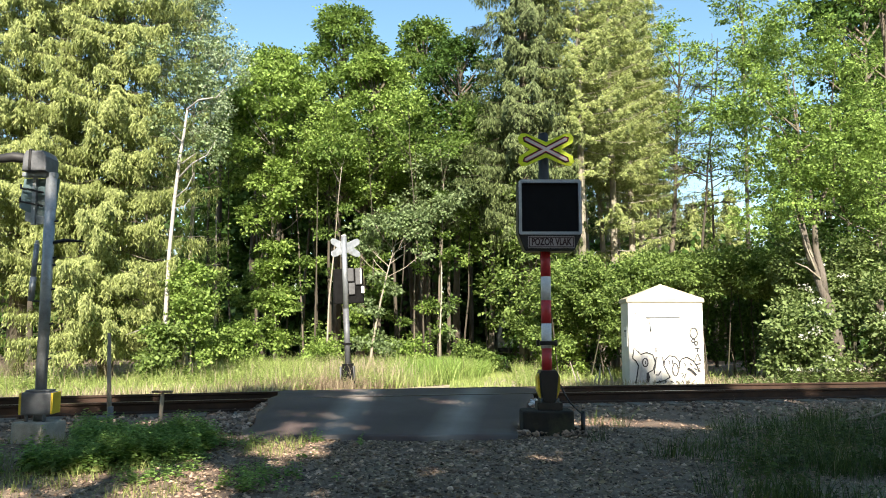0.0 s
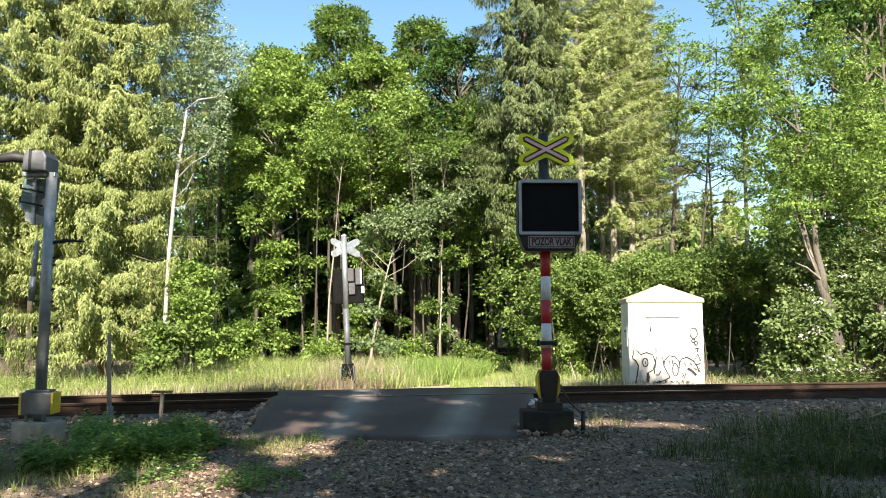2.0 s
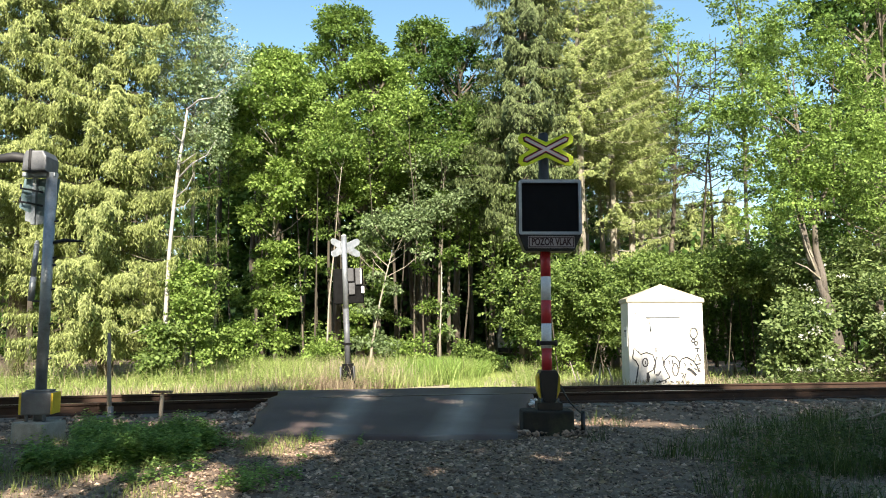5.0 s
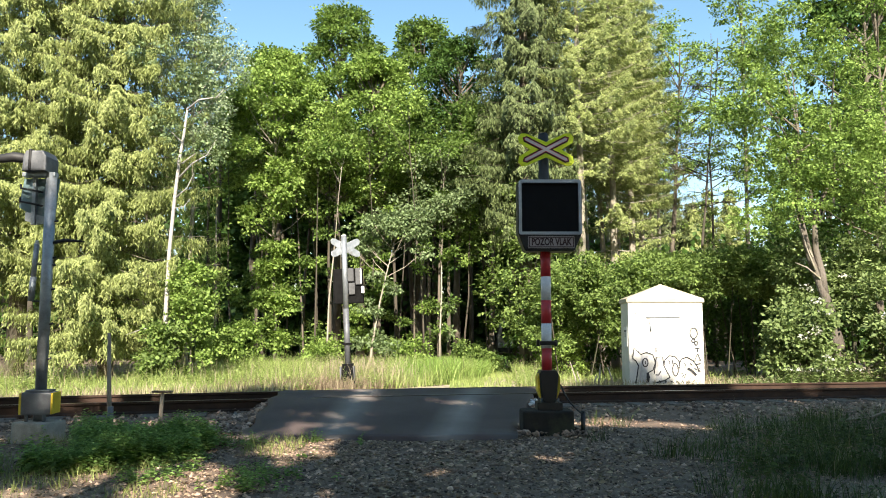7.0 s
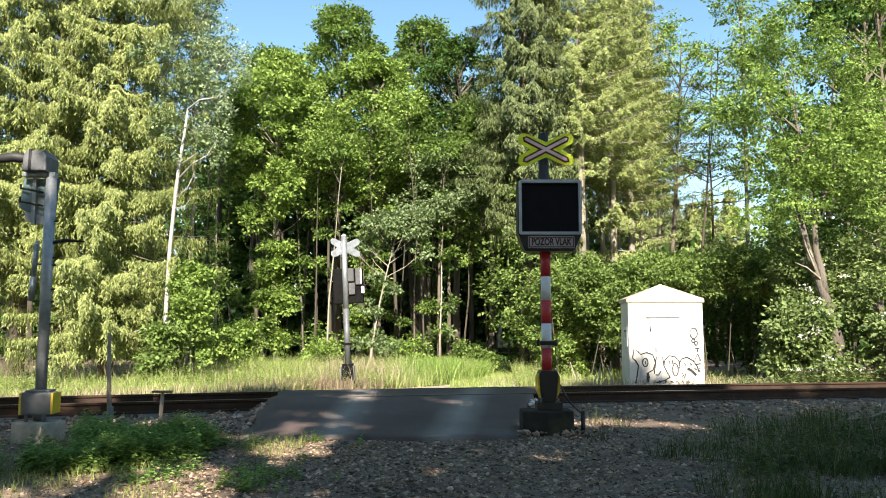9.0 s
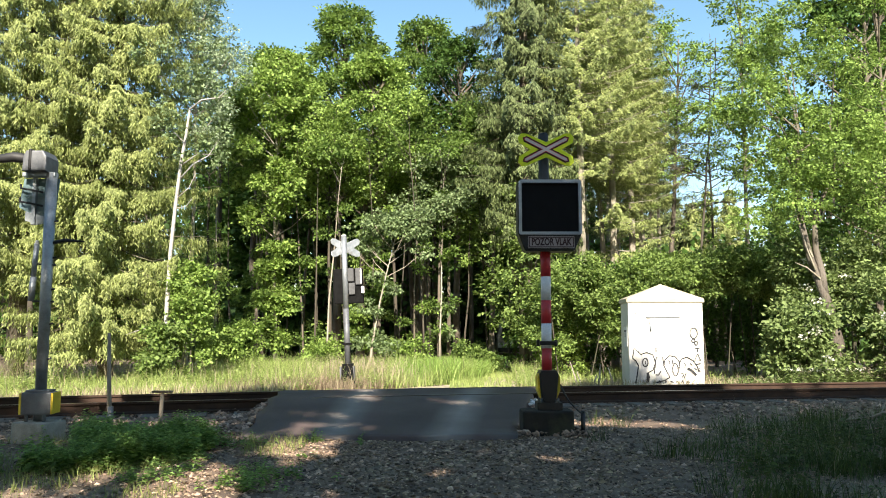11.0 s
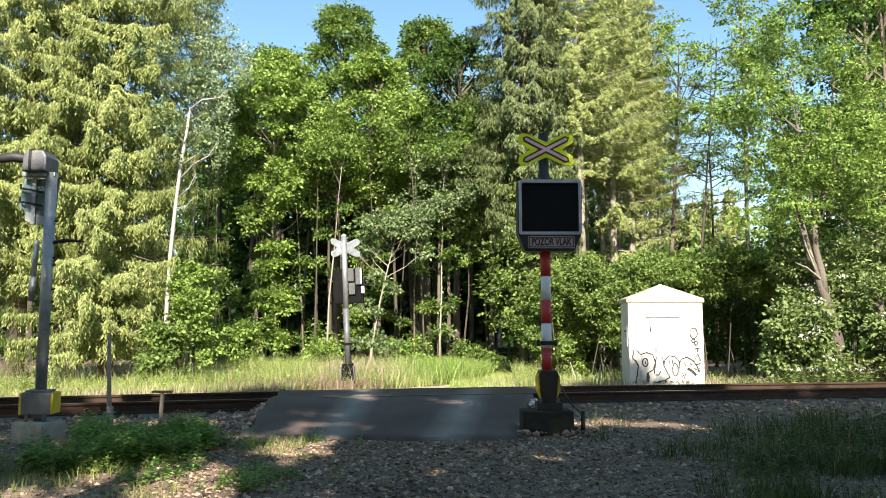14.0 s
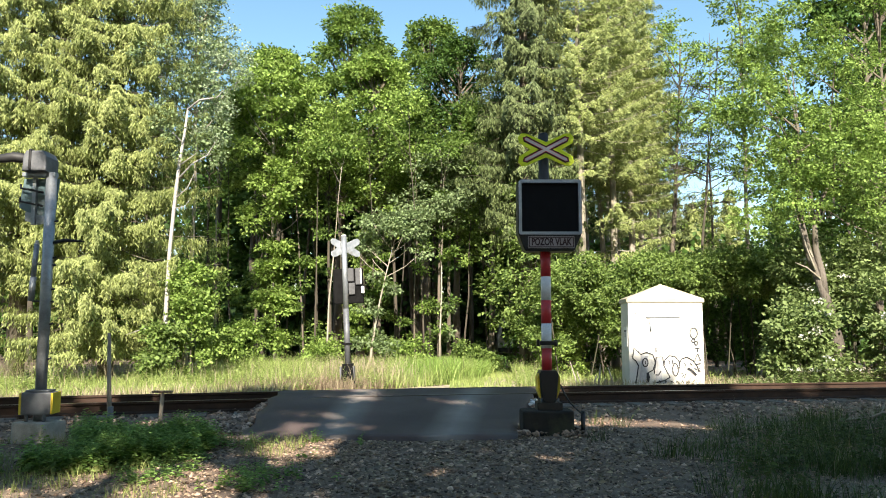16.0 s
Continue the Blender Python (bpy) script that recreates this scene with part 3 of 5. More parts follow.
near_signal()


def left_signal():
    s = thing("crossing_signal", -4.62, 9.3, 0.0, "grey steel signal pole with hooded lamp seen from behind", "crossing signal")
    R = Matrix.Rotation(radians(9), 4, "Z")
    turned = Matrix.Rotation(radians(-14), 4, "Z")
    part("foundation", one_box(-0.205, -0.20, -0.25, 0.205, 0.20, 0.25, 0.025, m=turned), M_CONCRETE, s, "pale concrete foundation block")
    for x in (-0.1, 0.1):
        part("bolt", one_tube([(x, -0.1, 0.25), (x, -0.1, 0.36)], 0.018, 6), M_STEELDK, s)
    foot = part("junction_box", one_box(-0.18, -0.14, 0.33, 0.175, 0.14, 0.58, 0.02, m=R), M_STEELDK, s, "grey junction box with yellow corner stripes")
    for x, wide in ((-0.184, 0.025), (0.154, 0.025)):
        part("stripe", one_box(x, -0.144, 0.335, x + wide, 0.144, 0.575, 0.004, m=R), M_BAND, foot, "yellow corner stripe")
    part("lid", one_box(-0.13, -0.12, 0.58, 0.13, 0.12, 0.605, 0.01, m=R), M_STEELDK, foot)
    part("riser", one_tube([(0, 0, 0.25), (0, 0, 0.34)], 0.07, 12), M_STEELDK, s)
    part("pole", one_tube([(0, 0, 0.58), (0, 0, 3.13)], 0.062, 20), M_STEEL, s, "tall galvanised steel pole")
    part("bracket", one_box(-0.33, -0.05, 3.08, 0.06, 0.05, 3.13, 0.01), M_STEEL, s)
    hood = part("hood", prism(bmesh.new(), [(-0.28, 3.13), (0.0, 3.13), (0.0, 3.30), (-0.04, 3.37), (-0.24, 3.37), (-0.27, 3.30)], -0.16, 0.16, 0.02), M_STEELDK, s, "dark grey lamp hood")
    part("rib", one_box(-0.20, -0.175, 3.14, -0.17, 0.17, 3.385, 0.006), M_BLACK, hood)
    part("arm", one_tube([(-0.22, 0, 3.29), (-0.45, -0.02, 3.32), (-0.75, -0.05, 3.27)], [0.055, 0.06, 0.045], 12), M_RUBBER, s, "curved grey visor arm")
    plate = part("back_plate", prism(bmesh.new(), [(-0.41, 2.73), (-0.18, 2.61), (0.02, 2.61), (0.055, 3.075), (-0.36, 3.075)], 0.07, 0.095, 0.005), M_TEAL, s, "grey-green back of the sign plate")
    part("rail_strap", one_box(-0.235, 0.02, 2.52, -0.19, 0.069, 3.08, 0.004), M_STEEL, plate)
    for z in (2.77, 2.93):
        part("handle", one_tube([(-0.37, 0.02, z + 0.07), (-0.365, 0.01, z + 0.02), (-0.25, 0.0, z), (-0.10, 0.02, z - 0.03)], 0.012, 6), M_BLACK, plate)
    part("lower_plate", prism(bmesh.new(), [(-0.32, 2.57), (-0.17, 2.52), (-0.06, 2.54), (-0.06, 2.61), (-0.32, 2.68)], 0.05, 0.068, 0.004), M_STEEL, plate)
    part("spike", one_tube([(0.05, 0, 2.30), (0.18, 0, 2.33), (0.42, 0, 2.315)], [0.02, 0.022, 0.006], 8), M_BLACK, s, "thin black spike bracket")
    tb = part("marker_tube", one_tube([(-0.17, 0, 1.62), (-0.155, 0, 1.90)], 0.036, 12), M_STEEL, s, "pale grey marker tube beside the pole")
    part("upper_tube", one_tube([(-0.155, 0, 1.90), (-0.135, 0, 2.28)], 0.03, 12), M_STEEL, tb)
    part("tip", one_tube([(-0.135, 0, 2.28), (-0.132, 0, 2.33)], [0.03, 0.012], 8), M_WHITE, tb)
    for z in (1.62, 2.05):
        part("strap", one_tube([(-0.15, 0, z), (0.10, 0, z - 0.01)], 0.010, 6), M_BLACK, s)
    for z in (0.95, 1.35, 1.75, 2.12, 2.55):
        part("step_clip", one_tube([(0.05, 0, z), (0.10, 0, z + 0.01)], 0.012, 6), M_BLACK, s)


left_signal()


def far_signal():
    s = thing("crossing_signal", -2.15, 18.2, 0.0, "level crossing signal on a leaning grey pole seen from behind", "crossing signal")
    s.matrix_world = pose(-2.15, 18.2, 0.0, 0, -2.6, 0)
    part("foundation", one_box(-0.30, -0.28, -0.25, 0.30, 0.28, 0.10, 0.02), M_CONCDARK, s)
    part("foot", prism(bmesh.new(), [(-0.13, 0.12), (0.17, 0.12), (0.15, 0.56), (-0.09, 0.56)], -0.13, 0.13, 0.012), M_MATT, s, "black cast foot")
    for x in (-0.13, 0.16):
        part("side_cover", one_box(x - 0.02, -0.10, 0.18, x + 0.02, 0.10, 0.50, 0.006), M_STEELDK, s)
    part("pole", one_tube([(0.03, 0, 1.80), (0.03, 0, 3.46)], 0.063, 16), M_STEEL, s, "grey galvanised pole")
    # lower length of the same pole, its shade put into a darker grey
    part("pole_shaded", one_tube([(0.03, 0, 0.56), (0.03, 0, 1.80)], 0.066, 16), M_STEELDK, s, "lower pole in darker grey standing for shade")
    part("pole_cap", one_tube([(0.03, 0, 3.46), (0.03, 0, 3.49)], [0.07, 0.05], 16), M_WHITE, s)
    part("clamp", one_box(-0.07, -0.08, 0.98, 0.13, 0.08, 1.03, 0.006), M_MATT, s)
    c = warning_cross(s, 0.0, 1.0, M_STEEL)
    tagged(c, "light grey back of the crossbuck board")
    c.matrix_basis = pose(0.05, 0.09, 3.20, 0, 0, 208)
    head = part("housing", one_box(-0.24, 0.08, 1.92, 0.42, 0.30, 2.72, 0.02), M_MATT, s, "black signal housing seen from behind")
    part("back_cover", one_box(-0.02, 0.045, 2.42, 0.22, 0.10, 2.72, 0.01), M_COVER, head)
    part("side_cover", one_box(0.26, 0.03, 2.34, 0.40, 0.10, 2.72, 0.01), M_COVER, head)
    part("white_strip", one_box(0.37, 0.022, 2.36, 0.405, 0.05, 2.70, 0.003), M_WHITE, head, "white edge strip")
    part("label_plate", one_box(0.10, 0.03, 2.12, 0.24, 0.07, 2.38, 0.004), M_COVER, head)
    part("white_tag", one_box(0.385, 0.025, 2.14, 0.455, 0.06, 2.30, 0.003), M_WHITE, head, "small white tag")
    part("visor", one_box(-0.26, 0.10, 1.96, -0.2, 0.36, 2.70, 0.01), M_MATT, head)


far_signal()


def roadside_posts():
    p1 = thing("marker_post", -4.05, 9.9, 0.0, "thin weathered grey wooden stake beside the weeds", "post")
    part("stake", one_tube([(0, 0, -0.1), (-0.03, 0, 0.5), (-0.06, 0, 1.25)], [0.03, 0.026, 0.02], 8), M_TIMBER, p1)
    part("sleeve", one_tube([(0, 0, 0.10), (-0.01, 0, 0.36)], 0.036, 8), M_STEELDK, p1)
    p2 = thing("marker_post", -3.70, 10.6, 0.0, "short dark wooden peg near the rail", "post")
    part("stake", one_tube([(0, 0, -0.1), (0.03, 0, 0.47)], [0.03, 0.024], 8), M_TIMBER, p2)
    part("cap_plate", one_box(-0.10, -0.05, 0.47, 0.16, 0.05, 0.50, 0.008), M_RAILTOP, p2, "flat rusty brown cap plate")
    p3 = thing("fence_post", 3.55, 24.0, 0.0, "pale weathered wooden post among the bushes", "post")
    part("stake", one_tube([(0.05, 0, -0.1), (-0.06, 0, 1.55)], [0.09, 0.08], 8), M_TIMBER, p3)


roadside_posts()


def dead_branch():
    d = thing("dead_branch", 5.55, 10.6, 0.0, "pale dead branch lying on the shaded verge", "branch")
    part("stem", one_tube([(-0.35, 0.1, 0.10), (0.0, 0, 0.14), (0.45, -0.1, 0.34)], [0.022, 0.02, 0.012], 7), M_TIMBER, d)
    for q in ([(-0.1, 0, 0.13), (-0.05, -0.08, 0.02), (-0.1, -0.14, 0.0)], [(0.15, -0.03, 0.20), (0.3, 0.05, 0.42)], [(0.0, 0, 0.14), (-0.2, -0.1, 0.26)]):
        part("twig", one_tube(q, [0.012] + [0.006] * (len(q) - 1), 5), M_TIMBER, d)


dead_branch()


def dead_shrub():
    d = thing("dead_shrub", 3.2, 17.6, 0.0, "bleached bare shrub stems beside the cabinet", "shrub")
    for q in ([(-0.25, 0, -0.05), (-0.32, 0.05, 0.30), (-0.42, 0.05, 0.62)], [(-0.15, 0, -0.05), (-0.22, 0, 0.22), (-0.28, 0, 0.42)], [(0.15, 0, -0.05), (0.22, 0.05, 0.30), (0.24, 0.05, 0.58)],
              [(0.12, 0.05, -0.05), (0.10, 0, 0.20), (0.16, 0, 0.36)], [(0.55, 0.1, -0.05), (0.50, 0.1, 0.25), (0.42, 0.1, 0.50)]):
        part("stem", one_tube(q, [0.022, 0.017, 0.008], 6), M_BARKPALE, d)


dead_shrub()


# ---- relay cabinet ----
def stroke(pts, width, y, closed=False):
    """A sprayed line: a flat ribbon of even width standing 1 mm proud."""
    bm = bmesh.new()
    pts = [Vector((x, z)) for x, z in pts]
    n = len(pts)
    a, b = [], []
    for i, q in enumerate(pts):
        d = (pts[(i + 1) % n] - pts[i - 1]) if closed else (pts[min(i + 1, n - 1)] - pts[max(i - 1, 0)])
        d.normalize()
        o = Vector((-d.y, d.x)) * width / 2
        a.append(bm.verts.new((q.x + o.x, y, q.y + o.y)))
        b.append(bm.verts.new((q.x - o.x, y, q.y - o.y)))
    for i in range(n if closed else n - 1):
        j = (i + 1) % n
        bm.faces.new((a[i], a[j], b[j], b[i]))
    return bm


def arc(cx, cz, rx, rz, a0, a1, n=14):
    return [(cx + rx * math.cos(radians(a0 + (a1 - a0) * k / n)), cz + rz * math.sin(radians(a0 + (a1 - a0) * k / n))) for k in range(n + 1)]


def cabinet():
    c = thing("relay_cabinet", 4.855, 17.5, 0.0, "cream plastered relay cabinet with graffiti beside the track", "equipment cabinet")
    W, D = 0.815, 0.36
    body = part("body", one_box(-W, 0, -0.25, W, 2 * D, 1.91, 0.012), M_RENDER, c, "overexposed cream plastered walls")
    bm = bmesh.new()
    e = 0.035
    lo = [bm.verts.new(v) for v in ((-W - e, -e, 1.91), (W + e, -e, 1.91), (W + e, 2 * D + e, 1.91), (-W - e, 2 * D + e, 1.91))]
    up = [bm.verts.new((v.co.x, v.co.y, 2.00)) for v in lo]
    top = [bm.verts.new((-0.06, D * 0.8, 2.31)), bm.verts.new((0.06, D * 0.8, 2.31)), bm.verts.new((0.06, D * 1.2, 2.31)), bm.verts.new((-0.06, D * 1.2, 2.31))]
    bm.faces.new(lo[::-1])
    bm.faces.new(top)
    for r0, r1 in ((lo, up), (up, top)):
        for i in range(4):
            bm.faces.new((r0[i], r0[(i + 1) % 4], r1[(i + 1) % 4], r1[i]))
    bmesh.ops.bevel(bm, geom=list(bm.edges), offset=0.012, segments=2, affect="EDGES")
    part("roof", bm, M_ROOF, c, "shallow hipped cream roof with lichen")
    part("roof_cap", one_tube([(0, D, 2.30), (0, D, 2.335)], [0.07, 0.03], 8), M_ROOF, c)
    door = part("door", prism(bmesh.new(), [(-0.33, 0.06), (0.40, 0.06), (0.40, 1.57), (-0.33, 1.57)], -0.008, 0.004, 0.003), M_RENDER, c, "flush cream cabinet door")
    part("drip_rail", one_box(-0.42, -0.035, 1.585, 0.31, -0.004, 1.61, 0.004), M_STEEL, door, "grey drip rail above the door")
    part("hinge", one_tube([(-0.335, -0.016, 1.30), (-0.335, -0.016, 1.50)], 0.018, 8), M_STEEL, door)
    part("handle", one_box(-0.245, -0.028, 0.84, -0.215, -0.006, 0.94, 0.004), M_STEELDK, door)
    lab = part("side_tag", one_box(-W - 0.012, 0.10, 0.95, -W - 0.001, 0.42, 1.38, 0.003), M_WHITE, c, "white tag with a black letter T")
    bm = one_box(-W - 0.016, 0.18, 1.28, -W - 0.0125, 0.36, 1.31)
    box(bm, -W - 0.016, 0.25, 1.16, -W - 0.0125, 0.29, 1.285)
    part("letter", bm, M_PAINTBLACK, lab)
    Y = -0.0125
    lines = [
        [(-0.683, 0.161), (-0.617, 0.546), (-0.67, 0.641), (-0.743, 0.708), (-0.703, 0.924), (-0.617, 0.843), (-0.563, 0.789), (-0.436, 0.83), (-0.302, 0.783), (-0.249, 0.614), (-0.302, 0.452), (-0.436, 0.384), (-0.443, 0.182)],
        arc(-0.47, 0.614, 0.06, 0.088, 0, 360),
        [(-0.282, 0.364), (-0.229, 0.729), (-0.089, 0.735), (-0.069, 0.546), (-0.015, 0.432), (0.058, 0.297), (-0.055, 0.229), (-0.242, 0.182)],
        [(-0.256, 0.351), (-0.189, 0.344), (-0.135, 0.432)],
        [(-0.069, 0.546), (-0.042, 0.668), (0.058, 0.762), (0.185, 0.735), (0.272, 0.627), (0.259, 0.479)],
        arc(0.179, 0.459, 0.06, 0.135, 0, 360),
        [(0.265, 0.587), (0.319, 0.688), (0.433, 0.729), (0.566, 0.661), (0.653, 0.533), (0.686, 0.411)],
        [(0.279, 0.398), (0.366, 0.364), (0.312, 0.29)],
        [(0.412, 0.398), (0.366, 0.276)],
        [(0.025, 0.654), (0.072, 0.627), (0.038, 0.58)],
        [(0.125, 0.675), (0.118, 0.594), (0.185, 0.587)],
        [(0.366, 0.614), (0.412, 0.56), (0.372, 0.506)],
        [(0.493, 0.6), (0.553, 0.553)],
        [(0.586, 0.499), (0.64, 0.452)],
        arc(0.6, 1.248, 0.08, 0.115, 0, 360),
        arc(0.586, 1.086, 0.033, 0.041, 0, 360),
        arc(0.646, 1.032, 0.033, 0.041, 0, 360),
        [(0.613, 0.924), (0.72, 0.924)],
        [(0.666, 0.918), (0.673, 0.843)],
        [(0.666, 0.803), (0.6, 0.654), (0.733, 0.654), (0.673, 0.803)],
        [(0.626, 0.573), (0.733, 0.594)],
        [(0.646, 0.506), (0.706, 0.492), (0.66, 0.425)],
        [(-0.47, 0.641), (-0.463, 0.573)],
        [(0.68, 0.452), (0.72, 0.411)],
    ]
    for k, ln in enumerate(lines):
        part("graffiti_stroke", stroke(ln, 0.026 if k < 7 else 0.020, Y - 0.0004 * k), M_PAINTBLACK, c)
    for x in (-0.71, -0.31, -0.20, -0.06, 0.07, 0.18, 0.30, 0.42):
        part("graffiti_stroke", stroke([(x, 0.18), (x + 0.025, 0.225), (x + 0.05, 0.18)], 0.020, Y - 0.012), M_PAINTBLACK, c)
    part("graffiti_fill", stroke([(0.439, 0.492), (0.533, 0.445), (0.626, 0.344)], 0.05, Y - 0.011), M_PAINTBLACK, c)
    part("graffiti_fill", stroke([(-0.429, 0.398), (-0.403, 0.297), (-0.423, 0.182)], 0.05, Y - 0.0115), M_PAINTBLACK, c)
    part("graffiti_fill", stroke([(-0.55, 0.195), (-0.503, 0.432), (-0.47, 0.769)], 0.15, Y + 0.0015), M_SILVER, c, "silver sprayed fill")
    part("graffiti_fill", stroke([(-0.189, 0.229), (-0.162, 0.465), (-0.162, 0.695)], 0.13, Y + 0.0015), M_SILVER, c, "silver sprayed fill")
    part("graffiti_fill", stroke([(0.012, 0.499), (0.065, 0.654), (0.185, 0.627)], 0.09, Y + 0.0015), M_SILVER, c, "silver sprayed fill")
    for q in ([(-0.66, 1.66), (-0.60, 1.74), (-0.56, 1.62)], [(-0.70, 1.60), (-0.66, 1.70)], [(-0.28, 1.50), (-0.24, 1.42), (-0.20, 1.52), (-0.16, 1.40), (-0.10, 1.46)]):
        part("faded_stroke", stroke(q, 0.03, -0.0125), M_SILVER, c)


cabinet()


# ---- trees ----
SWAYING = []  # (thing, base pose, what kind of sway, height, depth)


def wood_path(rng, h, lean, wob=0.03, n=7):
    pts, x, y = [], 0.0, 0.0
    for i in range(n):
        s = i / (n - 1)
        pts.append((lean[0] * s ** 1.3 + x, lean[1] * s + y, h * s - (0.3 if i == 0 else 0)))
        x, y = x + rng.normal() * wob * h / n, y + rng.normal() * wob * h / n
    return pts


def along(pts, s):
    k = min(len(pts) - 1.001, max(0.0, s * (len(pts) - 1)))
    i = int(k)
    return np.array(pts[i]) * (1 - k + i) + np.array(pts[i + 1]) * (k - i)


def broadleaf(name, x, y, h, low, rad, label, mat, bark=M_BARK, seed=1, clumps=60, per=220, leaf=0.14, trunk=0.14, lean=(0, 0), ivy=0, cr=0.75, wob=0.03, gaps=(), sway=None, group="", top=1.0, squash=1.0):
    """A tree: bent tapered trunk, limbs to the clumps, a lumpy crown of leaves with gaps."""
    rng = np.random.default_rng(seed)
    e = thing(name, x, y, 0.0, label, "tree", group)
    pts = wood_path(rng, h * 0.93, lean, wob)
    bm = bmesh.new()
    tube(bm, pts, [trunk * (1.25 if i == 0 else 1 - 0.85 * i / (len(pts) - 1)) for i in range(len(pts))], 9)
    cs, rs = [], []
    for k in range(clumps):
        s = rng.random() ** 0.8
        z = low + (h - low) * s
        prof = (math.sin(math.pi * min(1.0, 0.12 + 0.86 * s ** 0.85)) ** 0.6) * (1.0 if s < 0.75 else top)
        a = rng.random() * 2 * math.pi
        r = rad * prof * (0.35 + 0.65 * rng.random() ** 0.5)
        c = along(pts, min(1.0, z / h))
        cc = np.array([c[0] + r * math.cos(a), c[1] + r * math.sin(a) * squash, min(z, h - 0.25)])
        cs.append(cc)
        rs.append(cr * (0.55 + 0.65 * rng.random()) * (0.75 + 0.25 * prof))
        if rng.random() < 0.55:
            b = along(pts, max(0.15, min(0.95, (z - r * 0.55) / h)))
            mid = (b + cc) / 2 + np.array([0, 0, -0.08 * r])
            tube(bm, [tuple(b), tuple(mid), tuple(cc)], [trunk * 0.3, trunk * 0.18, 0.012], 5, False)
    for k in range(ivy):
        s = rng.uniform(0.08, max(0.12, low / h))
        c = along(pts, s)
        cs.append(c + rng.normal(size=3) * np.array([0.22, 0.22, 0.05]))
        rs.append(0.15 + 0.2 * rng.random())
    part("trunk", bm, bark, e)
    cs, rs = np.array(cs), np.array(rs)
    q = clump_leaves(rng, cs, rs, per, leaf, tuft=1 if leaf > 0.3 else 10)
    for gx, gy, gr in gaps:
        rel = q[0] + np.array([x - gx, y - gy, 0.0])
        ray = np.array(sdir)
        keep = np.linalg.norm(rel - (rel @ ray)[:, None] * ray[None], axis=1) > gr
        q = tuple(a[keep] for a in q)
    me = leaf_mesh("crown", *q)
    link("crown", me, mat, e)
    if sway:
        SWAYING.append((e, (x, y), sway, h, y))
    return e


def conifer(name, x, y, h, low, rad, label, mat, seed=1, tiers=44, ring=7, dense=95, droop=0.35, strip=0.26, trunk=0.2, bark=M_BARK, hang=0.75, sway=None, group="", wide=0.055, power=0.75, airy=0.0):
    """A spruce: tiers of drooping boughs hung with curtains of needle sprays."""
    rng = np.random.default_rng(seed)
    e = thing(name, x, y, 0.0, label, "tree", group)
    bm = bmesh.new()
    tube(bm, [(0, 0, -0.3), (0.03, 0, h * 0.3), (-0.03, 0.02, h * 0.65), (0, 0, h)], [trunk * 1.2, trunk * 0.85, trunk * 0.5, 0.02], 10)
    bb = bm
    P, D, U, L = [], [], [], []
    for k in range(tiers):
        z0 = low + (h - low) * (k + rng.random() * 0.5) / tiers
        s = (z0 - low) / (h - low)
        R = rad * (1 - s) ** power * (0.8 + 0.2 * min(1, s * 8))
        turn = rng.random()
        high = z0 > 0.5 * y + 1.0
        for j in range(0, ring, 2 if high else 1):
            a = (j + turn + rng.uniform(-0.3, 0.3)) * 2 * math.pi / ring
            if s < airy and rng.random() < 0.8:
                continue
            r = max(0.25, R * rng.uniform(0.6, 1.12))
            out = np.array([math.cos(a), math.sin(a), 0])
            tang = np.array([-math.sin(a), math.cos(a), 0])
            dz = droop * rng.uniform(0.6, 1.3)
            lift = 0.22 * rng.uniform(0.5, 1.4)

            def bough(t):
                return out * (r * t)[:, None] + np.array([0, 0, 1.0]) * (z0 - dz * r * t ** 1.2 + lift * r * t ** 3)[:, None]
            sp = bough(np.linspace(0.02, 1, 4))
            tube(bb, [tuple(q) for q in sp], [0.016, 0.011, 0.006, 0.003], 3, False)
            # twigs along the bough, each hung with a strand of needle sprays
            K = 3 if high else 6
            behind = 0.4 if out[1] > 0.35 else 1.0
            n = int(dense * r * behind / (5.0 if high else 2.0) / K) + 5
            t = 0.16 + 0.84 * rng.random(n) ** 0.75
            w = (rng.random(n) * 2 - 1) * (0.62 * (1.08 - t)) * min(1.0, r / 1.6) * 1.2
            p = bough(t) + tang[None] * w[:, None]
            p[:, 2] -= np.abs(w) * 0.3 + rng.random(n) * 0.05
            fall = 0.05 + 0.60 * hang * rng.random(n) ** 1.5
            k = np.repeat(np.arange(n), K)
            step = (np.tile(np.arange(K), n) + rng.random(n * K)) / K
            q = p[k] + rng.normal(size=(n * K, 3)) * np.array([0.025, 0.025, 0.015])
            q[:, 2] -= step * fall[k]
            q += out * (0.12 * step * (1 - hang))[:, None]
            away = tang * np.where(rng.random(n * K) < 0.5, -1.0, 1.0)[:, None] + out * 0.5
            d = away * (0.75 - 0.45 * hang) + np.array([0, 0, -1.0 * hang - 0.15]) + rng.normal(size=(n * K, 3)) * 0.25
            P.append(q), D.append(d), U.append(out + np.array([0, 0, 0.45]) + rng.normal(size=(n * K, 3)) * 0.35)
            L.append(strip * (0.55 + 0.8 * rng.random(n * K)))
    part("trunk", bm, bark, e)
    P, D, U, L = np.concatenate(P), np.concatenate(D), np.concatenate(U), np.concatenate(L)
    link("crown", needle_mesh("crown", P, D, U, L, wide + L * 0.14), mat, e)
    if sway:
        SWAYING.append((e, (x, y), sway, h, y))
    return e


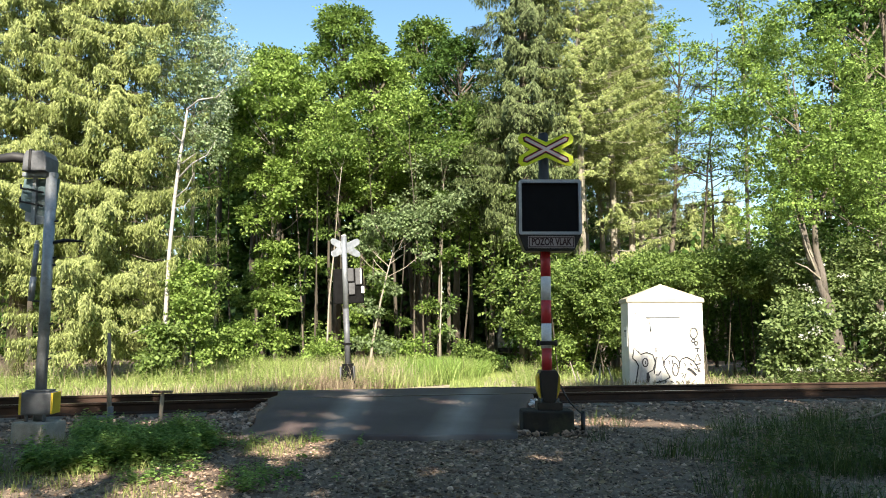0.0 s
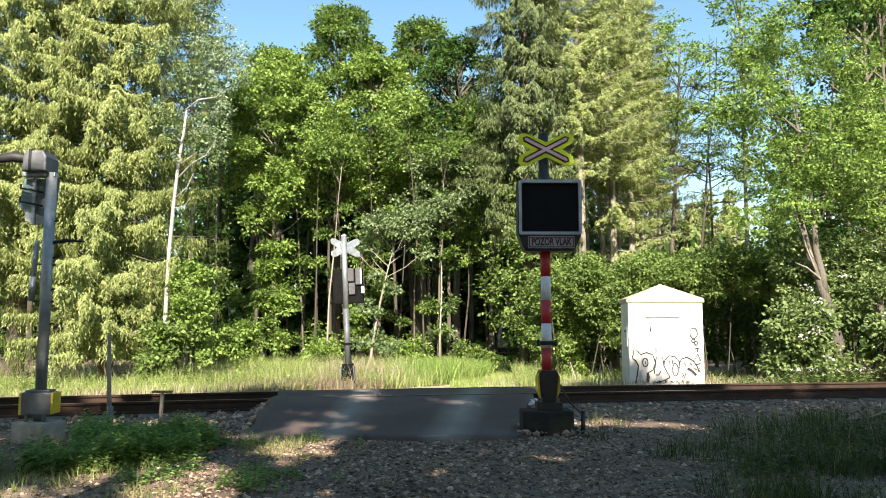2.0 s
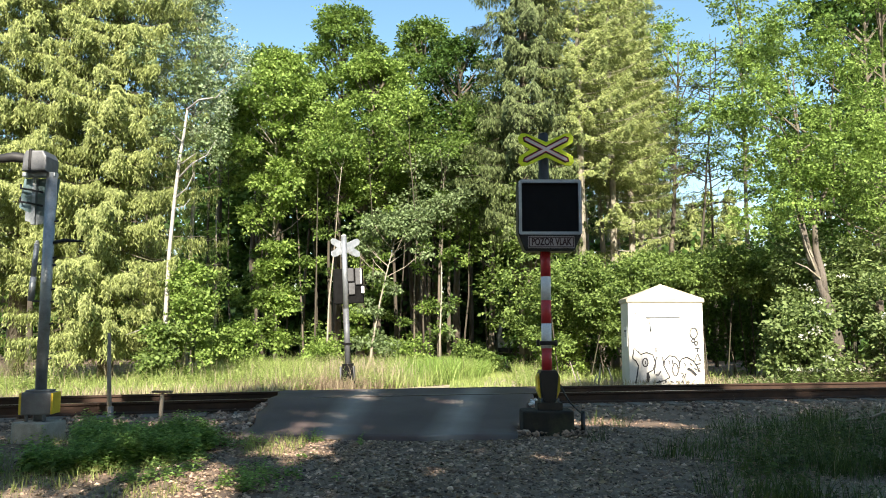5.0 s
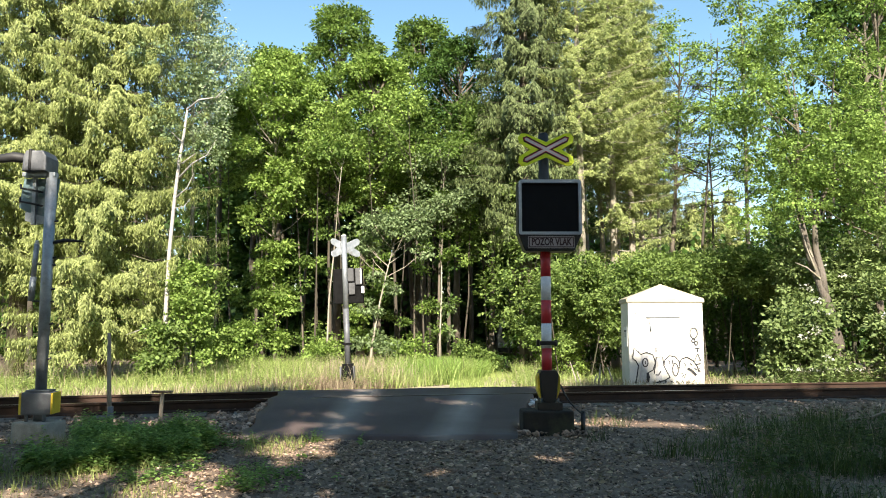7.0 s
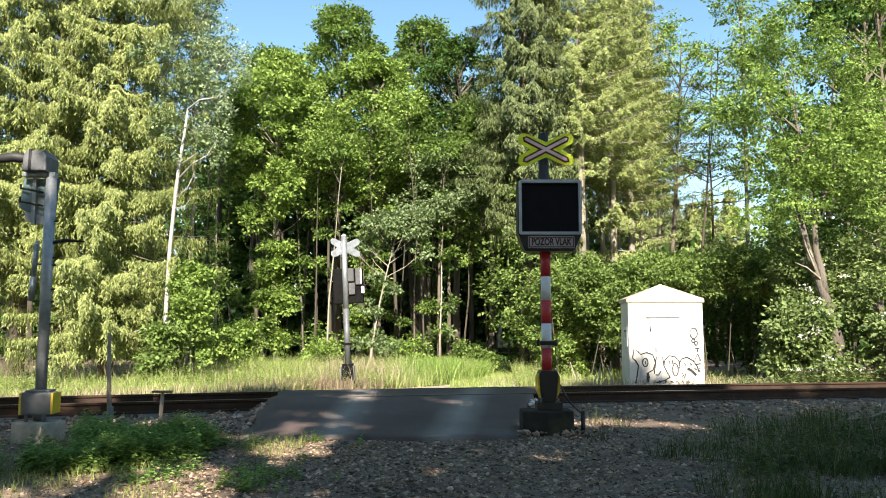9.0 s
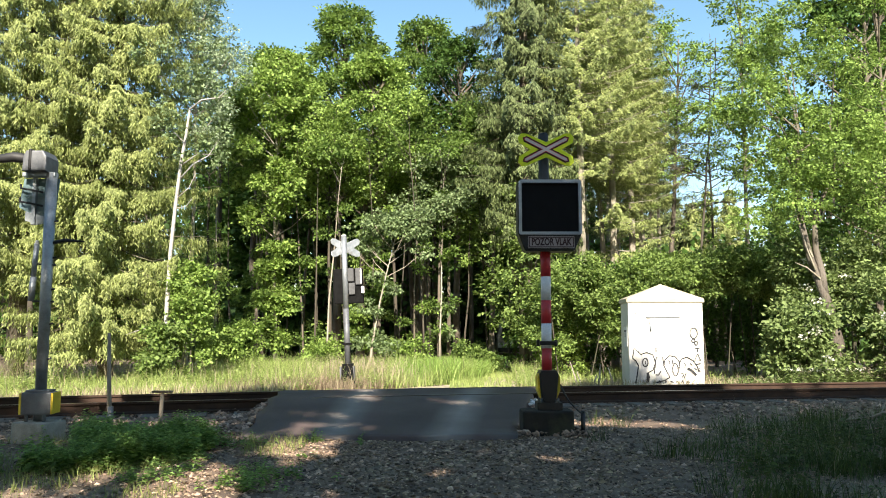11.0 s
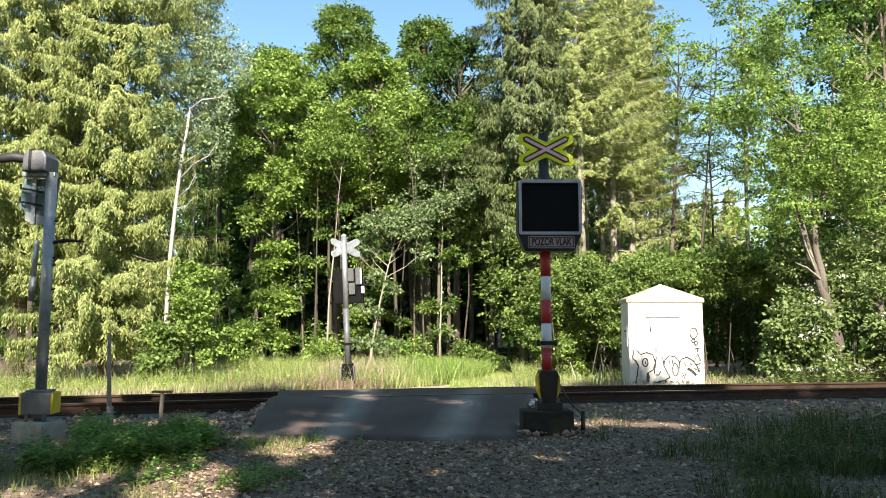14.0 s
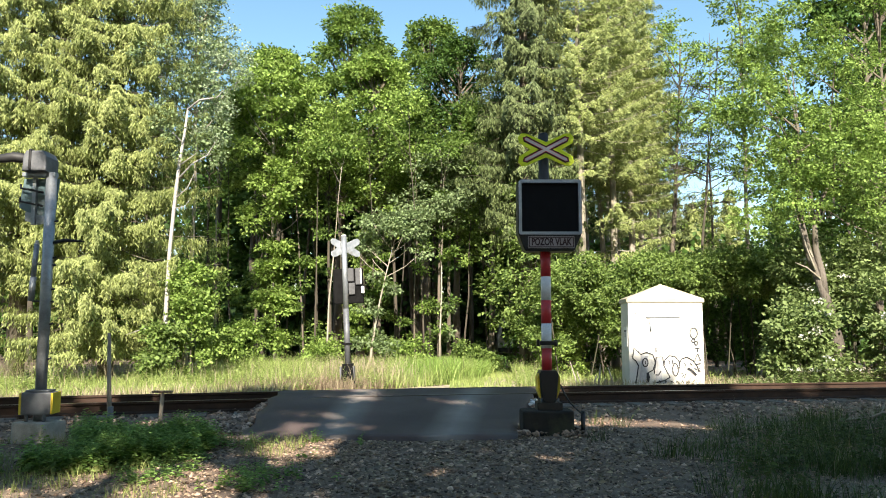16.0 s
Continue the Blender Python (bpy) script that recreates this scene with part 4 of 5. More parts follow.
SPR = "tall spruce with drooping yellow-green boughs at the wood's edge"
conifer("spruce_tree", -10.95, 20.6, 24, 2.9, 3.0, SPR, M_SPRUCE, 1, 48, 11, 800, strip=0.105, sway=("spruce", 0.3), group="spruces by the track", power=0.6, wide=0.020)
conifer("spruce_tree", -8.75, 20.9, 23, 1.2, 3.0, SPR, M_SPRUCE, 2, 50, 11, 800, strip=0.105, sway=("spruce", 1.7), group="spruces by the track", power=0.62, wide=0.020, trunk=0.17)
conifer("spruce_tree", 2.55, 24.6, 22, 4.2, 2.15, "dark spruce with ragged drooping boughs", M_SPRUCE_D, 4, 34, 8, 700, strip=0.13, wide=0.022, power=0.55)
LARCH = "tall light green larch with a slim pale trunk"
for k, (x, y, h, low, rad, airy) in enumerate([(4.43, 25.4, 19.0, 6.3, 2.5, 0.08), (5.85, 27.3, 18.0, 3.6, 2.3, 0.2), (7.0, 29.5, 17.5, 3.8, 2.3, 0.2), (7.85, 31.5, 16.5, 5.0, 2.3, 0.15), (3.6, 28.5, 18.0, 6.0, 2.2, 0.1)]):
    conifer("larch_tree", x, y, h, low, rad, LARCH, M_LARCH, 5 + 20 * k, 34, 7, 560, 0.18, 0.095, 0.13, M_BARKPALE, 0.35, sway=("gentle", 0.4 + k), group="larches behind the hedge", power=0.5, wide=0.022, airy=airy)
conifer("spruce_tree", 16.3, 45.0, 9.6, 0.8, 2.4, "young spruce far behind the hedge", M_SPRUCE, 8, 32, 6, 100, strip=0.2, wide=0.045, hang=0.4)
conifer("spruce_tree", 13.6, 43.0, 8.2, 0.8, 2.2, "young spruce far behind the hedge", M_SPRUCE, 9, 30, 6, 70, strip=0.3, wide=0.06)
for i, (x, y, h) in enumerate([(7.4, 46.0, 12.0), (9.3, 44.0, 10.8), (11.4, 47.0, 11.0), (5.6, 48.0, 13.0), (14.8, 50.0, 9.6), (17.8, 49.0, 9.4), (14.4, 46.0, 8.8), (15.4, 47.0, 8.4), (13.0, 48.0, 9.6), (11.7, 44.5, 11.0), (12.8, 45.5, 10.3), (14.75, 44.0, 9.3), (13.75, 43.5, 8.7), (8.5, 45.5, 12.2), (10.5, 45.0, 12.0)]):
    conifer("spruce_tree", x, y, h, 0.8, 2.3, "young sunlit spruce far behind the hedge", (M_SPRUCE_D, M_SPRUCE_D, M_SPRUCE)[i % 3], 400 + i, 26, 7, 80, strip=0.2, wide=0.05, hang=0.4, power=0.55)
conifer("spruce_tree", 19.4, 46.0, 9.0, 0.8, 2.4, "young spruce far behind the hedge", M_SPRUCE_D, 10, 30, 6, 70, strip=0.3, wide=0.06)

broadleaf("aspen_tree", -7.3, 22.8, 11.5, 6.4, 1.3, "tall pale grey-green aspen behind the spruces", M_ASPEN, M_BARKPALE, 20, 60, 360, 0.075, 0.08, cr=0.6, sway=("aspen", 0))


def birch():
    """A slim crooked birch: white trunk, bare broken limbs, a little foliage at the top."""
    rng = np.random.default_rng(21)
    e = thing("birch_tree", -6.60, 19.2, 0.0, "slim crooked birch with a white trunk and bare limbs", "tree")
    trunk = [(0, 0, -0.3), (0.0, 0, 0.6), (-0.05, 0.02, 1.7), (-0.02, 0.03, 3.2), (0.06, 0.0, 4.3), (0.15, 0, 5.4), (0.24, 0.02, 6.1), (0.31, 0, 6.75)]
    part("trunk", one_tube(trunk, [0.072, 0.060, 0.052, 0.047, 0.044, 0.040, 0.034, 0.022], 10), M_BIRCH, e)
    for q, r0 in (([(0.31, 0, 6.72), (0.6, -0.05, 6.95), (1.05, -0.1, 7.0), (1.3, -0.1, 7.3)], 0.03), ([(0.15, 0, 5.0), (0.5, -0.1, 5.35), (0.85, -0.1, 5.55), (1.1, -0.15, 5.95)], 0.028),
                  ([(0.13, 0, 5.3), (0.55, -0.05, 5.6), (0.95, 0, 5.6)], 0.02), ([(0.08, 0, 4.5), (0.4, -0.1, 4.75), (0.55, -0.1, 5.1)], 0.02), ([(0.05, 0, 4.25), (0.35, -0.1, 4.3), (0.5, -0.1, 4.5)], 0.018),
                  ([(0.2, 0, 5.9), (-0.1, -0.1, 6.2), (-0.3, -0.1, 6.3)], 0.018), ([(0.0, 0, 1.3), (-0.5, -0.2, 1.35), (-0.9, -0.2, 1.2)], 0.025)):
        part("bare_limb", one_tube(q, [r0 * (1 - 0.8 * i / (len(q) - 1)) for i in range(len(q))], 6), M_BIRCH, e, "bare pale limb")
    cs = np.array([(0.25 + 0.55 * rng.normal(), 0.3 * rng.normal(), rng.uniform(5.6, 8.4)) for k in range(20)] + [(1.1, -0.1, 7.2), (0.95, 0, 5.6), (-0.3, -0.1, 6.3)])
    link("crown", leaf_mesh("crown", *clump_leaves(rng, cs, np.full(len(cs), 0.36), 110, 0.08)), M_PALE, e)
    SWAYING.append((e, (-6.60, 19.2), ("birch", 0), 7.0, 19.3))


birch()
broadleaf("oak_tree", -5.45, 26.4, 10.9, 4.7, 1.75, "slender oak with bright green crown and ivied trunk", M_MAPLE, M_BARKPALE, 22, 66, 270, 0.118, 0.075, (-0.35, 0), 26, 0.46, sway=("oak_c", 0))
broadleaf("oak_tree", -4.4, 33.0, 15.0, 7.0, 2.3, "tall dark green oak rising above the wood", M_OAK, M_BARK, 23, 92, 230, 0.135, 0.2, cr=0.5, sway=("oak_a", 0))
broadleaf("oak_tree", -0.9, 34.0, 14.8, 6.0, 2.4, "tall dark green oak rising above the wood", M_OAK, M_BARK, 24, 94, 230, 0.135, 0.2, cr=0.5, sway=("oak_b", 0))
broadleaf("maple_tree", -3.0, 29.0, 11.4, 5.6, 2.1, "maple with layered bright green foliage", M_MAPLE, M_BARK, 25, 76, 260, 0.122, 0.15, (0.3, 0), 10, 0.46, sway=("gentle", 1.1))
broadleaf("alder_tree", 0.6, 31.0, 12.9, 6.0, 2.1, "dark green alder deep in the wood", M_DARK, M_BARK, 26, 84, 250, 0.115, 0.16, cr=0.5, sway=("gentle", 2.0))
broadleaf("alder_tree", 1.6, 27.0, 9.0, 4.0, 1.5, "dark green alder beside the forest track", M_OAK, M_BARK, 27, 84, 170, 0.104, 0.11, cr=0.5, sway=("gentle", 2.6))
broadleaf("willow_tree", -0.1, 26.3, 7.3, 4.9, 1.15, "small willow with pale grey-green leaves", M_PALE, M_BARK, 28, 26, 230, 0.11, 0.08, (0.1, 0), 2, 0.55, sway=("willow", 0))
broadleaf("willow_tree", -2.2, 24.0, 4.9, 3.3, 1.35, "leaning pale sapling at the forest edge", M_PALE, M_BARKPALE, 29, 26, 200, 0.09, 0.045, (0.9, 0), 8, 0.42, 0.05, sway=("sapling", 0), squash=0.6)
broadleaf("hazel_tree", 2.7, 24.4, 5.6, 1.2, 1.35, "hazel with fresh green leaves behind the signal", M_HEDGE, M_BARK, 30, 40, 190, 0.12, 0.08, sway=("gentle", 0.8))
broadleaf("oak_tree", -7.0, 30.0, 12.0, 6.6, 1.9, "slender oak with a grey-green crown", M_OAK, M_BARK, 31, 62, 240, 0.115, 0.075, (0.2, 0), 8, cr=0.5, sway=("gentle", 3.0))

# slim inner trees, ivied stems under a closed canopy
SLIM = [(-8.6, 29.5, 11), (-6.3, 28.2, 9.5), (-4.8, 30.5, 11), (-3.9, 27.6, 8), (-2.6, 31.5, 11.5), (-1.6, 28.4, 8.5), (-0.5, 30.0, 10), (0.2, 28.0, 8), (1.2, 33.0, 12),
        (2.9, 32.5, 12), (-5.9, 33.5, 12), (-7.8, 34.0, 12.5), (-9.8, 27.0, 9), (3.7, 28.0, 8.5)]
for i, (x, y, h) in enumerate(SLIM):
    broadleaf("slim_tree", x, y, h, h * 0.68, 1.3, "slim forest tree with an ivied stem and small crown", (M_OAK, M_DARK, M_MAPLE)[i % 3], (M_STEM, M_BARK, M_STEM)[i % 3], 40 + i, 26, 110, 0.12, 0.085, (0.4 * math.sin(i * 2.1), 0), 3, 0.6, sway=("gentle", i * 0.9) if i % 2 else None, group="slim trees in the wood")

# bare and ivied stems at the forest edge, crowns lost in the canopy
for i in range(16):
    x = -7.3 + i * 0.62 + 0.25 * math.sin(i * 5.1)
    y = 25.6 + 1.6 * math.sin(i * 3.7) ** 2
    broadleaf("stem_tree", x, y, 8.4 + math.sin(i * 1.9), 6.7, 0.9, "thin forest stem with ivy and a small high crown", (M_OAK, M_MAPLE)[i % 2], (M_BARKPALE, M_STEM, M_STEM, M_STEM, M_BARK, M_STEM)[i % 6], 340 + i, 9, 150, 0.10, 0.036, (0.5 * math.sin(i * 4.4), 0), 2 + 8 * (i % 4 == 0), 0.5, group="thin stems at the forest edge")

# tall bare stems to the right of the signal
for i, (x, y, h, lo) in enumerate([(7.15, 33, 15, 8.5), (6.2, 31, 14, 8.0), (8.9, 37, 15, 9.0), (5.6, 33, 15, 9.0), (9.6, 35, 12, 8.0), (7.7, 35, 15, 9.5), (6.7, 37, 16, 10.0), (8.3, 40, 15, 10.0)]):
    broadleaf("pine_tree", x, y, h, lo, 1.5, "tall bare pine stem with a thin high crown", M_LARCH, M_BARKPALE, 60 + i, 14, 170, 0.16, 0.14, group="pines behind the hedge", cr=0.6)
broadleaf("ash_tree", 8.45, 30.0, 13.5, 6.8, 1.9, "dark-stemmed ash with thin airy foliage", M_LIME, M_BARK, 70, 30, 200, 0.10, 0.13, (0.5, 0), cr=0.5, sway=("ash", 0))
broadleaf("ash_tree", 9.8, 25.5, 12.8, 7.4, 1.7, "ash with loose yellow-green foliage", M_LIME, M_BARK, 71, 32, 210, 0.095, 0.10, cr=0.5, sway=("ash", 0.7))


def leaning_tree():
    """The old leaning tree beside the track: forked split trunk, broken twigs, loose lime-green crown."""
    rng = np.random.default_rng(80)
    e = thing("leaning_maple", 9.15, 18.5, 0.0, "leaning forked maple with grey split bark and lime-green leaves", "tree")
    bm = bmesh.new()
    tube(bm, [(0, 0, -0.3), (-0.05, 0, 0.9), (-0.22, 0, 1.8), (-0.42, 0, 2.4), (-0.62, 0, 3.0), (-0.78, 0.05, 3.9)], [0.18, 0.145, 0.112, 0.095, 0.082, 0.07], 12)
    tube(bm, [(-0.30, 0.02, 2.0), (-0.38, -0.05, 2.6), (-0.50, -0.05, 3.2), (-0.48, -0.02, 3.8)], [0.10, 0.085, 0.07, 0.055], 10)
    part("limb", one_tube([(-0.78, 0.05, 3.9), (-0.8, 0.1, 4.8), (-0.7, 0.1, 6.0)], [0.09, 0.05, 0.015], 8), M_BARK, e)
    part("limb", one_tube([(-0.48, -0.02, 3.8), (-0.25, 0, 4.4), (0.1, 0, 5.2)], [0.08, 0.045, 0.015], 8), M_BARK, e)
    for q in ([(-0.45, -0.1, 2.5), (-0.8, -0.2, 2.75), (-1.1, -0.3, 2.85)], [(-0.6, -0.1, 3.0), (-0.85, -0.15, 3.5), (-1.0, -0.2, 4.1)], [(-0.55, -0.1, 2.7), (-0.78, -0.2, 3.2), (-0.9, -0.2, 3.7)], [(-0.4, -0.1, 3.8), (-0.2, -0.1, 4.2), (-0.05, -0.15, 4.3)]):
        part("dead_twig", one_tube(q, [0.03, 0.02, 0.008], 5), M_BARKPALE, e, "pale bare twig")
    cs, rs = [], []
    for k in range(78):
        z = rng.uniform(3.6, 9.4)
        r = 2.15 * (0.4 + 0.6 * rng.random() ** 0.5) * (1.0 if z < 7.6 else 0.7)
        a = rng.random() * 6.283
        c = np.array([-0.4 + r * math.cos(a), r * math.sin(a) * 0.8, z])
        cs.append(c)
        rs.append(0.40 + 0.35 * rng.random())
        b = (-0.7, 0.1, max(3.8, z - 1.2)) if rng.random() < 0.5 else (0.0, 0.0, max(4.2, z - 1.4))
        b = (b[0], b[1], min(b[2], 6.0))
        if k % 7 == 0:
            part("limb", one_tube([b, tuple((np.array(b) + c) / 2 + np.array([0, 0, 0.1])), tuple(c)], [0.028, 0.016, 0.006], 5), M_BARK, e)
    part("trunk", bm, M_MAPLEBARK, e, "grey split bark trunk leaning over")
    for k in range(16):
        cs.append(np.array([rng.uniform(-1.5, 0.6), rng.uniform(-1.1, -0.5), rng.uniform(3.9, 6.0)]))
        rs.append(0.42)
    link("crown", leaf_mesh("crown", *clump_leaves(rng, np.array(cs), np.array(rs) * 0.85, 360, 0.072)), M_LIME, e, "loose lime-green foliage")
    return e


leaning_tree()


def bare_tree(x, y, h, seed):
    """A half-dead tree: a dark stem forking again and again into fine bare twigs, with a few leaf sprays left."""
    rng = np.random.default_rng(seed)
    e = thing("bare_ash", x, y, 0.0, "half-dead ash with a tangle of fine bare twigs", "tree", "half-dead ashes behind the hedge")
    stem = wood_path(rng, h, (0.5 * rng.normal(), 0), 0.05, 9)
    part("trunk", one_tube(stem, [0.065 * (1 - 0.88 * i / 8) for i in range(9)], 8), M_STEM, e)
    tips, bm = [], bmesh.new()

    def fork(a, d, length, r, depth):
        d = d / np.linalg.norm(d)
        mid = a + d * length * 0.5 + rng.normal(size=3) * length * 0.07
        b = a + d * length + np.array([0, 0, -0.06 * length])
        tube(bm, [tuple(a), tuple(mid), tuple(b)], [r, r * 0.75, r * 0.5], 4, False)
        tips.append(b)
        if depth:
            for q in range(3):
                fork((mid, b, b)[q], d + rng.normal(size=3) * 0.65, length * rng.uniform(0.5, 0.75), r * 0.52, depth - 1)
    for k in range(24):
        s = rng.uniform(0.42, 0.98)
        a = rng.random() * 6.283
        fork(along(stem, s), np.array([math.cos(a), math.sin(a), rng.uniform(-0.1, 0.6)]), rng.uniform(0.7, 1.3), 0.020, 3)
    part("twig_tangle", bm, M_STEM, e, "tangle of fine dark bare twigs")
    cs = np.array([t for t in tips if rng.random() < 0.045])
    link("crown", leaf_mesh("crown", *clump_leaves(rng, cs, np.full(len(cs), 0.25), 50, 0.08)), M_LIME, e, "sparse remaining leaves")
    SWAYING.append((e, (x, y), ("ash", seed * 0.7), h, y))


bare_tree(8.75, 27.5, 11.8, 90)
bare_tree(10.0, 29.5, 12.6, 91)
broadleaf("locust_tree", 11.6, 20.5, 11.0, 3.5, 2.2, "broad tree with yellow-green leaves by the track", M_LIME, M_BARK, 81, 62, 360, 0.075, 0.11, sway=("branch", 0.5), cr=0.52)
# two shaded trees, their shade carried by the dark leaf colour
broadleaf("alder_tree", 13.0, 24.0, 13.0, 2.5, 2.4, "tree behind the maple, shade put into its dark leaves", M_DARK, M_BARK, 82, 70, 200, 0.16, 0.16)
broadleaf("alder_tree", 16.0, 27.0, 13.0, 2.5, 2.6, "tree behind the maple, shade put into its dark leaves", M_DARK, M_BARK, 83, 60, 190, 0.18, 0.16)


def bush(name, x, y, h, rad, label, mat, seed, clumps=36, per=200, leaf=0.11, cr=0.42, flowers=0, sway=None, group="", low=0.15):
    """Many stems from the ground and a rounded uneven leaf mass."""
    rng = np.random.default_rng(seed)
    e = thing(name, x, y, 0.0, label, "bush", group)
    bm = bmesh.new()
    cs, rs = [], []
    for k in range(clumps):
        a, s = rng.random() * 6.283, rng.random() ** 0.7
        z = h * (low + (0.93 - low) * s)
        r = rad * (0.45 + 0.55 * rng.random() ** 0.5) * (1 - 0.45 * s ** 2)
        c = np.array([r * math.cos(a), r * math.sin(a), z])
        cs.append(c), rs.append(cr * rng.uniform(0.6, 1.25))
        if k % 9 == 0:
            tube(bm, [(c[0] * 0.5, c[1] * 0.5, -0.2), tuple(c * np.array([0.8, 0.75, 0.5])), tuple(c)], [0.018, 0.013, 0.006], 5, False)
    part("woody_base", bm, M_STEM, e)
    cs, rs = np.array(cs), np.array(rs)
    link("foliage", leaf_mesh("foliage", *clump_leaves(rng, cs, rs, per, leaf)), mat, e)
    if flowers:
        fs = cs[np.argsort(cs[:, 1])[:flowers]] + np.array([0, -0.25, 0.2])
        q = clump_leaves(rng, fs, np.full(len(fs), 0.12), 26, 0.06, 0.35, 1)
        link("blossom", leaf_mesh("blossom", *q), M_FLOWER, e, "flat cream-white blossom heads")
    if sway:
        SWAYING.append((e, (x, y), sway, h, y))
    return e


# filler bushes added for the dark hollow, their leaves coloured as if shaded
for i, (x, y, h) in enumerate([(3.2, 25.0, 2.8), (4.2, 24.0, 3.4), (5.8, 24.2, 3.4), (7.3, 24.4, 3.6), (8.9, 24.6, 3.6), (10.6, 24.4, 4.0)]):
    bush("thicket_bush", x, y, h, 1.15, "leafy thicket added behind the hedge, shade put into dark leaves", M_DARK, 180 + i, 36, 130, 0.11, 0.5, group="thicket behind the hedge", low=0.5 if 5 < x < 8 else 0.05)
HD = "dense hedge bush with sunlit green top and shaded stems"
for i, (x, y, h, r) in enumerate([(2.9, 22.4, 3.0, 0.8), (3.3, 20.8, 3.3, 1.05), (4.5, 21.0, 3.35, 1.2), (5.9, 21.0, 3.4, 1.2), (7.2, 21.2, 3.5, 1.2), (8.4, 21.5, 3.6, 1.2), (6.4, 22.6, 3.7, 1.4), (9.7, 22.0, 3.6, 1.3)]):
    bush("hedge_bush", x, y, h, r, HD, M_HEDGE, 100 + i, 38, 230, 0.08, 0.36, sway=("small", i * 1.3), group="hedge behind the cabinet", low=0.66 if x > 5.5 else 0.25)
for i, (x, y, h, r, f) in enumerate([(7.95, 17.9, 2.0, 0.7, 6), (10.0, 17.9, 2.9, 0.95, 9), (9.9, 19.6, 3.6, 0.8, 8), (11.2, 18.4, 4.4, 1.2, 10), (10.4, 16.9, 1.5, 0.7, 4), (8.65, 19.4, 3.8, 0.6, 6)]):
    bush("elder_bush", x, y, h, r, "elder bush with pale green leaves and white blossom", M_ELDER, 120 + i, 30, 240, 0.095, 0.33, f, ("branch", i * 1.1), "elders by the track")
for i, (x, y, h, r) in enumerate([(-6.3, 24.6, 1.6, 0.8), (-7.5, 23.6, 2.1, 0.8), (-3.8, 25.6, 0.9, 0.5), (-1.2, 25.0, 1.0, 0.8), (1.0, 25.2, 1.0, 0.7), (3.1, 21.8, 1.3, 0.6), (-6.05, 19.3, 3.6, 0.5), (-6.5, 18.8, 1.5, 0.45)]):
    bush("undergrowth_bush", x, y, h, r, "low leafy bush at the forest edge", (M_MAPLE, M_HEDGE, M_MAPLE)[i % 3], 140 + i, 22, 170, 0.09, 0.3, sway=("small", i * 0.7) if i % 2 else None, group="bushes at the forest edge")


# ---- distant wood ----
def far_woods():
    rng = np.random.default_rng(200)
    cs, rs = [], []
    while len(cs) < 2300:
        y = rng.uniform(37, 60)
        x = rng.uniform(-0.62, 0.66) * y
        u = x / y
        h = 0.30 * y if u < 0.10 else (0.30 - (u - 0.10) * 1.2) * y if u < 0.22 else 0.135 * y if u < 0.40 else 0.26 * y
        if u < -0.20:
            h = 0.24 * y
        z = rng.uniform(0.0, 1.0) * h
        cs.append((x, y, z))
        rs.append(rng.uniform(0.7, 1.5))
    for k in range(950):
        y = rng.uniform(36, 41)
        cs.append((rng.uniform(-0.6, 0.6) * y, y, rng.uniform(0.2, 4.5)))
        rs.append(rng.uniform(0.7, 1.2))
    for k in range(450):
        y = rng.uniform(43, 47)
        cs.append((rng.uniform(-0.45, 0.3) * y, y, rng.uniform(0.0, 3.5)))
        rs.append(rng.uniform(0.8, 1.3))
    for k in range(800):
        y = rng.uniform(37, 42)
        cs.append((rng.uniform(-0.30, 0.10) * y, y, rng.uniform(4.0, 10.5)))
        rs.append(rng.uniform(0.8, 1.3))
    q = clump_leaves(rng, np.array(cs), np.array(rs), 20, 0.40, tuft=4)
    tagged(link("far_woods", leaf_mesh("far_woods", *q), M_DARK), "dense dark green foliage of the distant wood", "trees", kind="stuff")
    bm = bmesh.new()
    for k in range(260):
        y = rng.uniform(33, 62)
        x = rng.uniform(-0.62, 0.62) * y
        r = rng.uniform(0.07, 0.17)
        h = rng.uniform(8, 12) if not 0.14 < x / y < 0.45 else rng.uniform(2.5, 4)
        tube(bm, [(x, y, -0.3), (x + rng.normal() * 0.2, y, h / 2), (x + rng.normal() * 0.4, y, h)], [r * 1.1, r * 0.85, r * 0.4], 6, False)
    ob = part("far_stems", bm, M_STEM, None)
    tagged(ob, "bare grey-brown stems deep inside the wood", "trees", kind="stuff")


far_woods()

# holes cut through the unseen crowns to place sun patches: x, y on the ground and radius
GAPS = [(-1.42, 8.8, 0.45), (-2.2, 6.8, 0.36), (-3.15, 6.5, 0.34), (-3.7, 6.4, 0.25), (-4.4, 8.9, 0.2), (-1.6, 6.2, 0.25), (2.3, 11.2, 0.5), (3.2, 11.3, 0.42), (1.75, 11.3, 0.35), (0.2, 12.5, 0.34), (-0.3, 12.9, 0.2), (0.9, 13.1, 0.16), (-1.4, 13.0, 0.16), (0.35, 11.6, 0.2), (2.8, 11.2, 0.42), (3.9, 10.4, 0.22), (-3.0, 7.7, 0.32), (-2.5, 7.3, 0.28), (-4.0, 7.3, 0.25)]

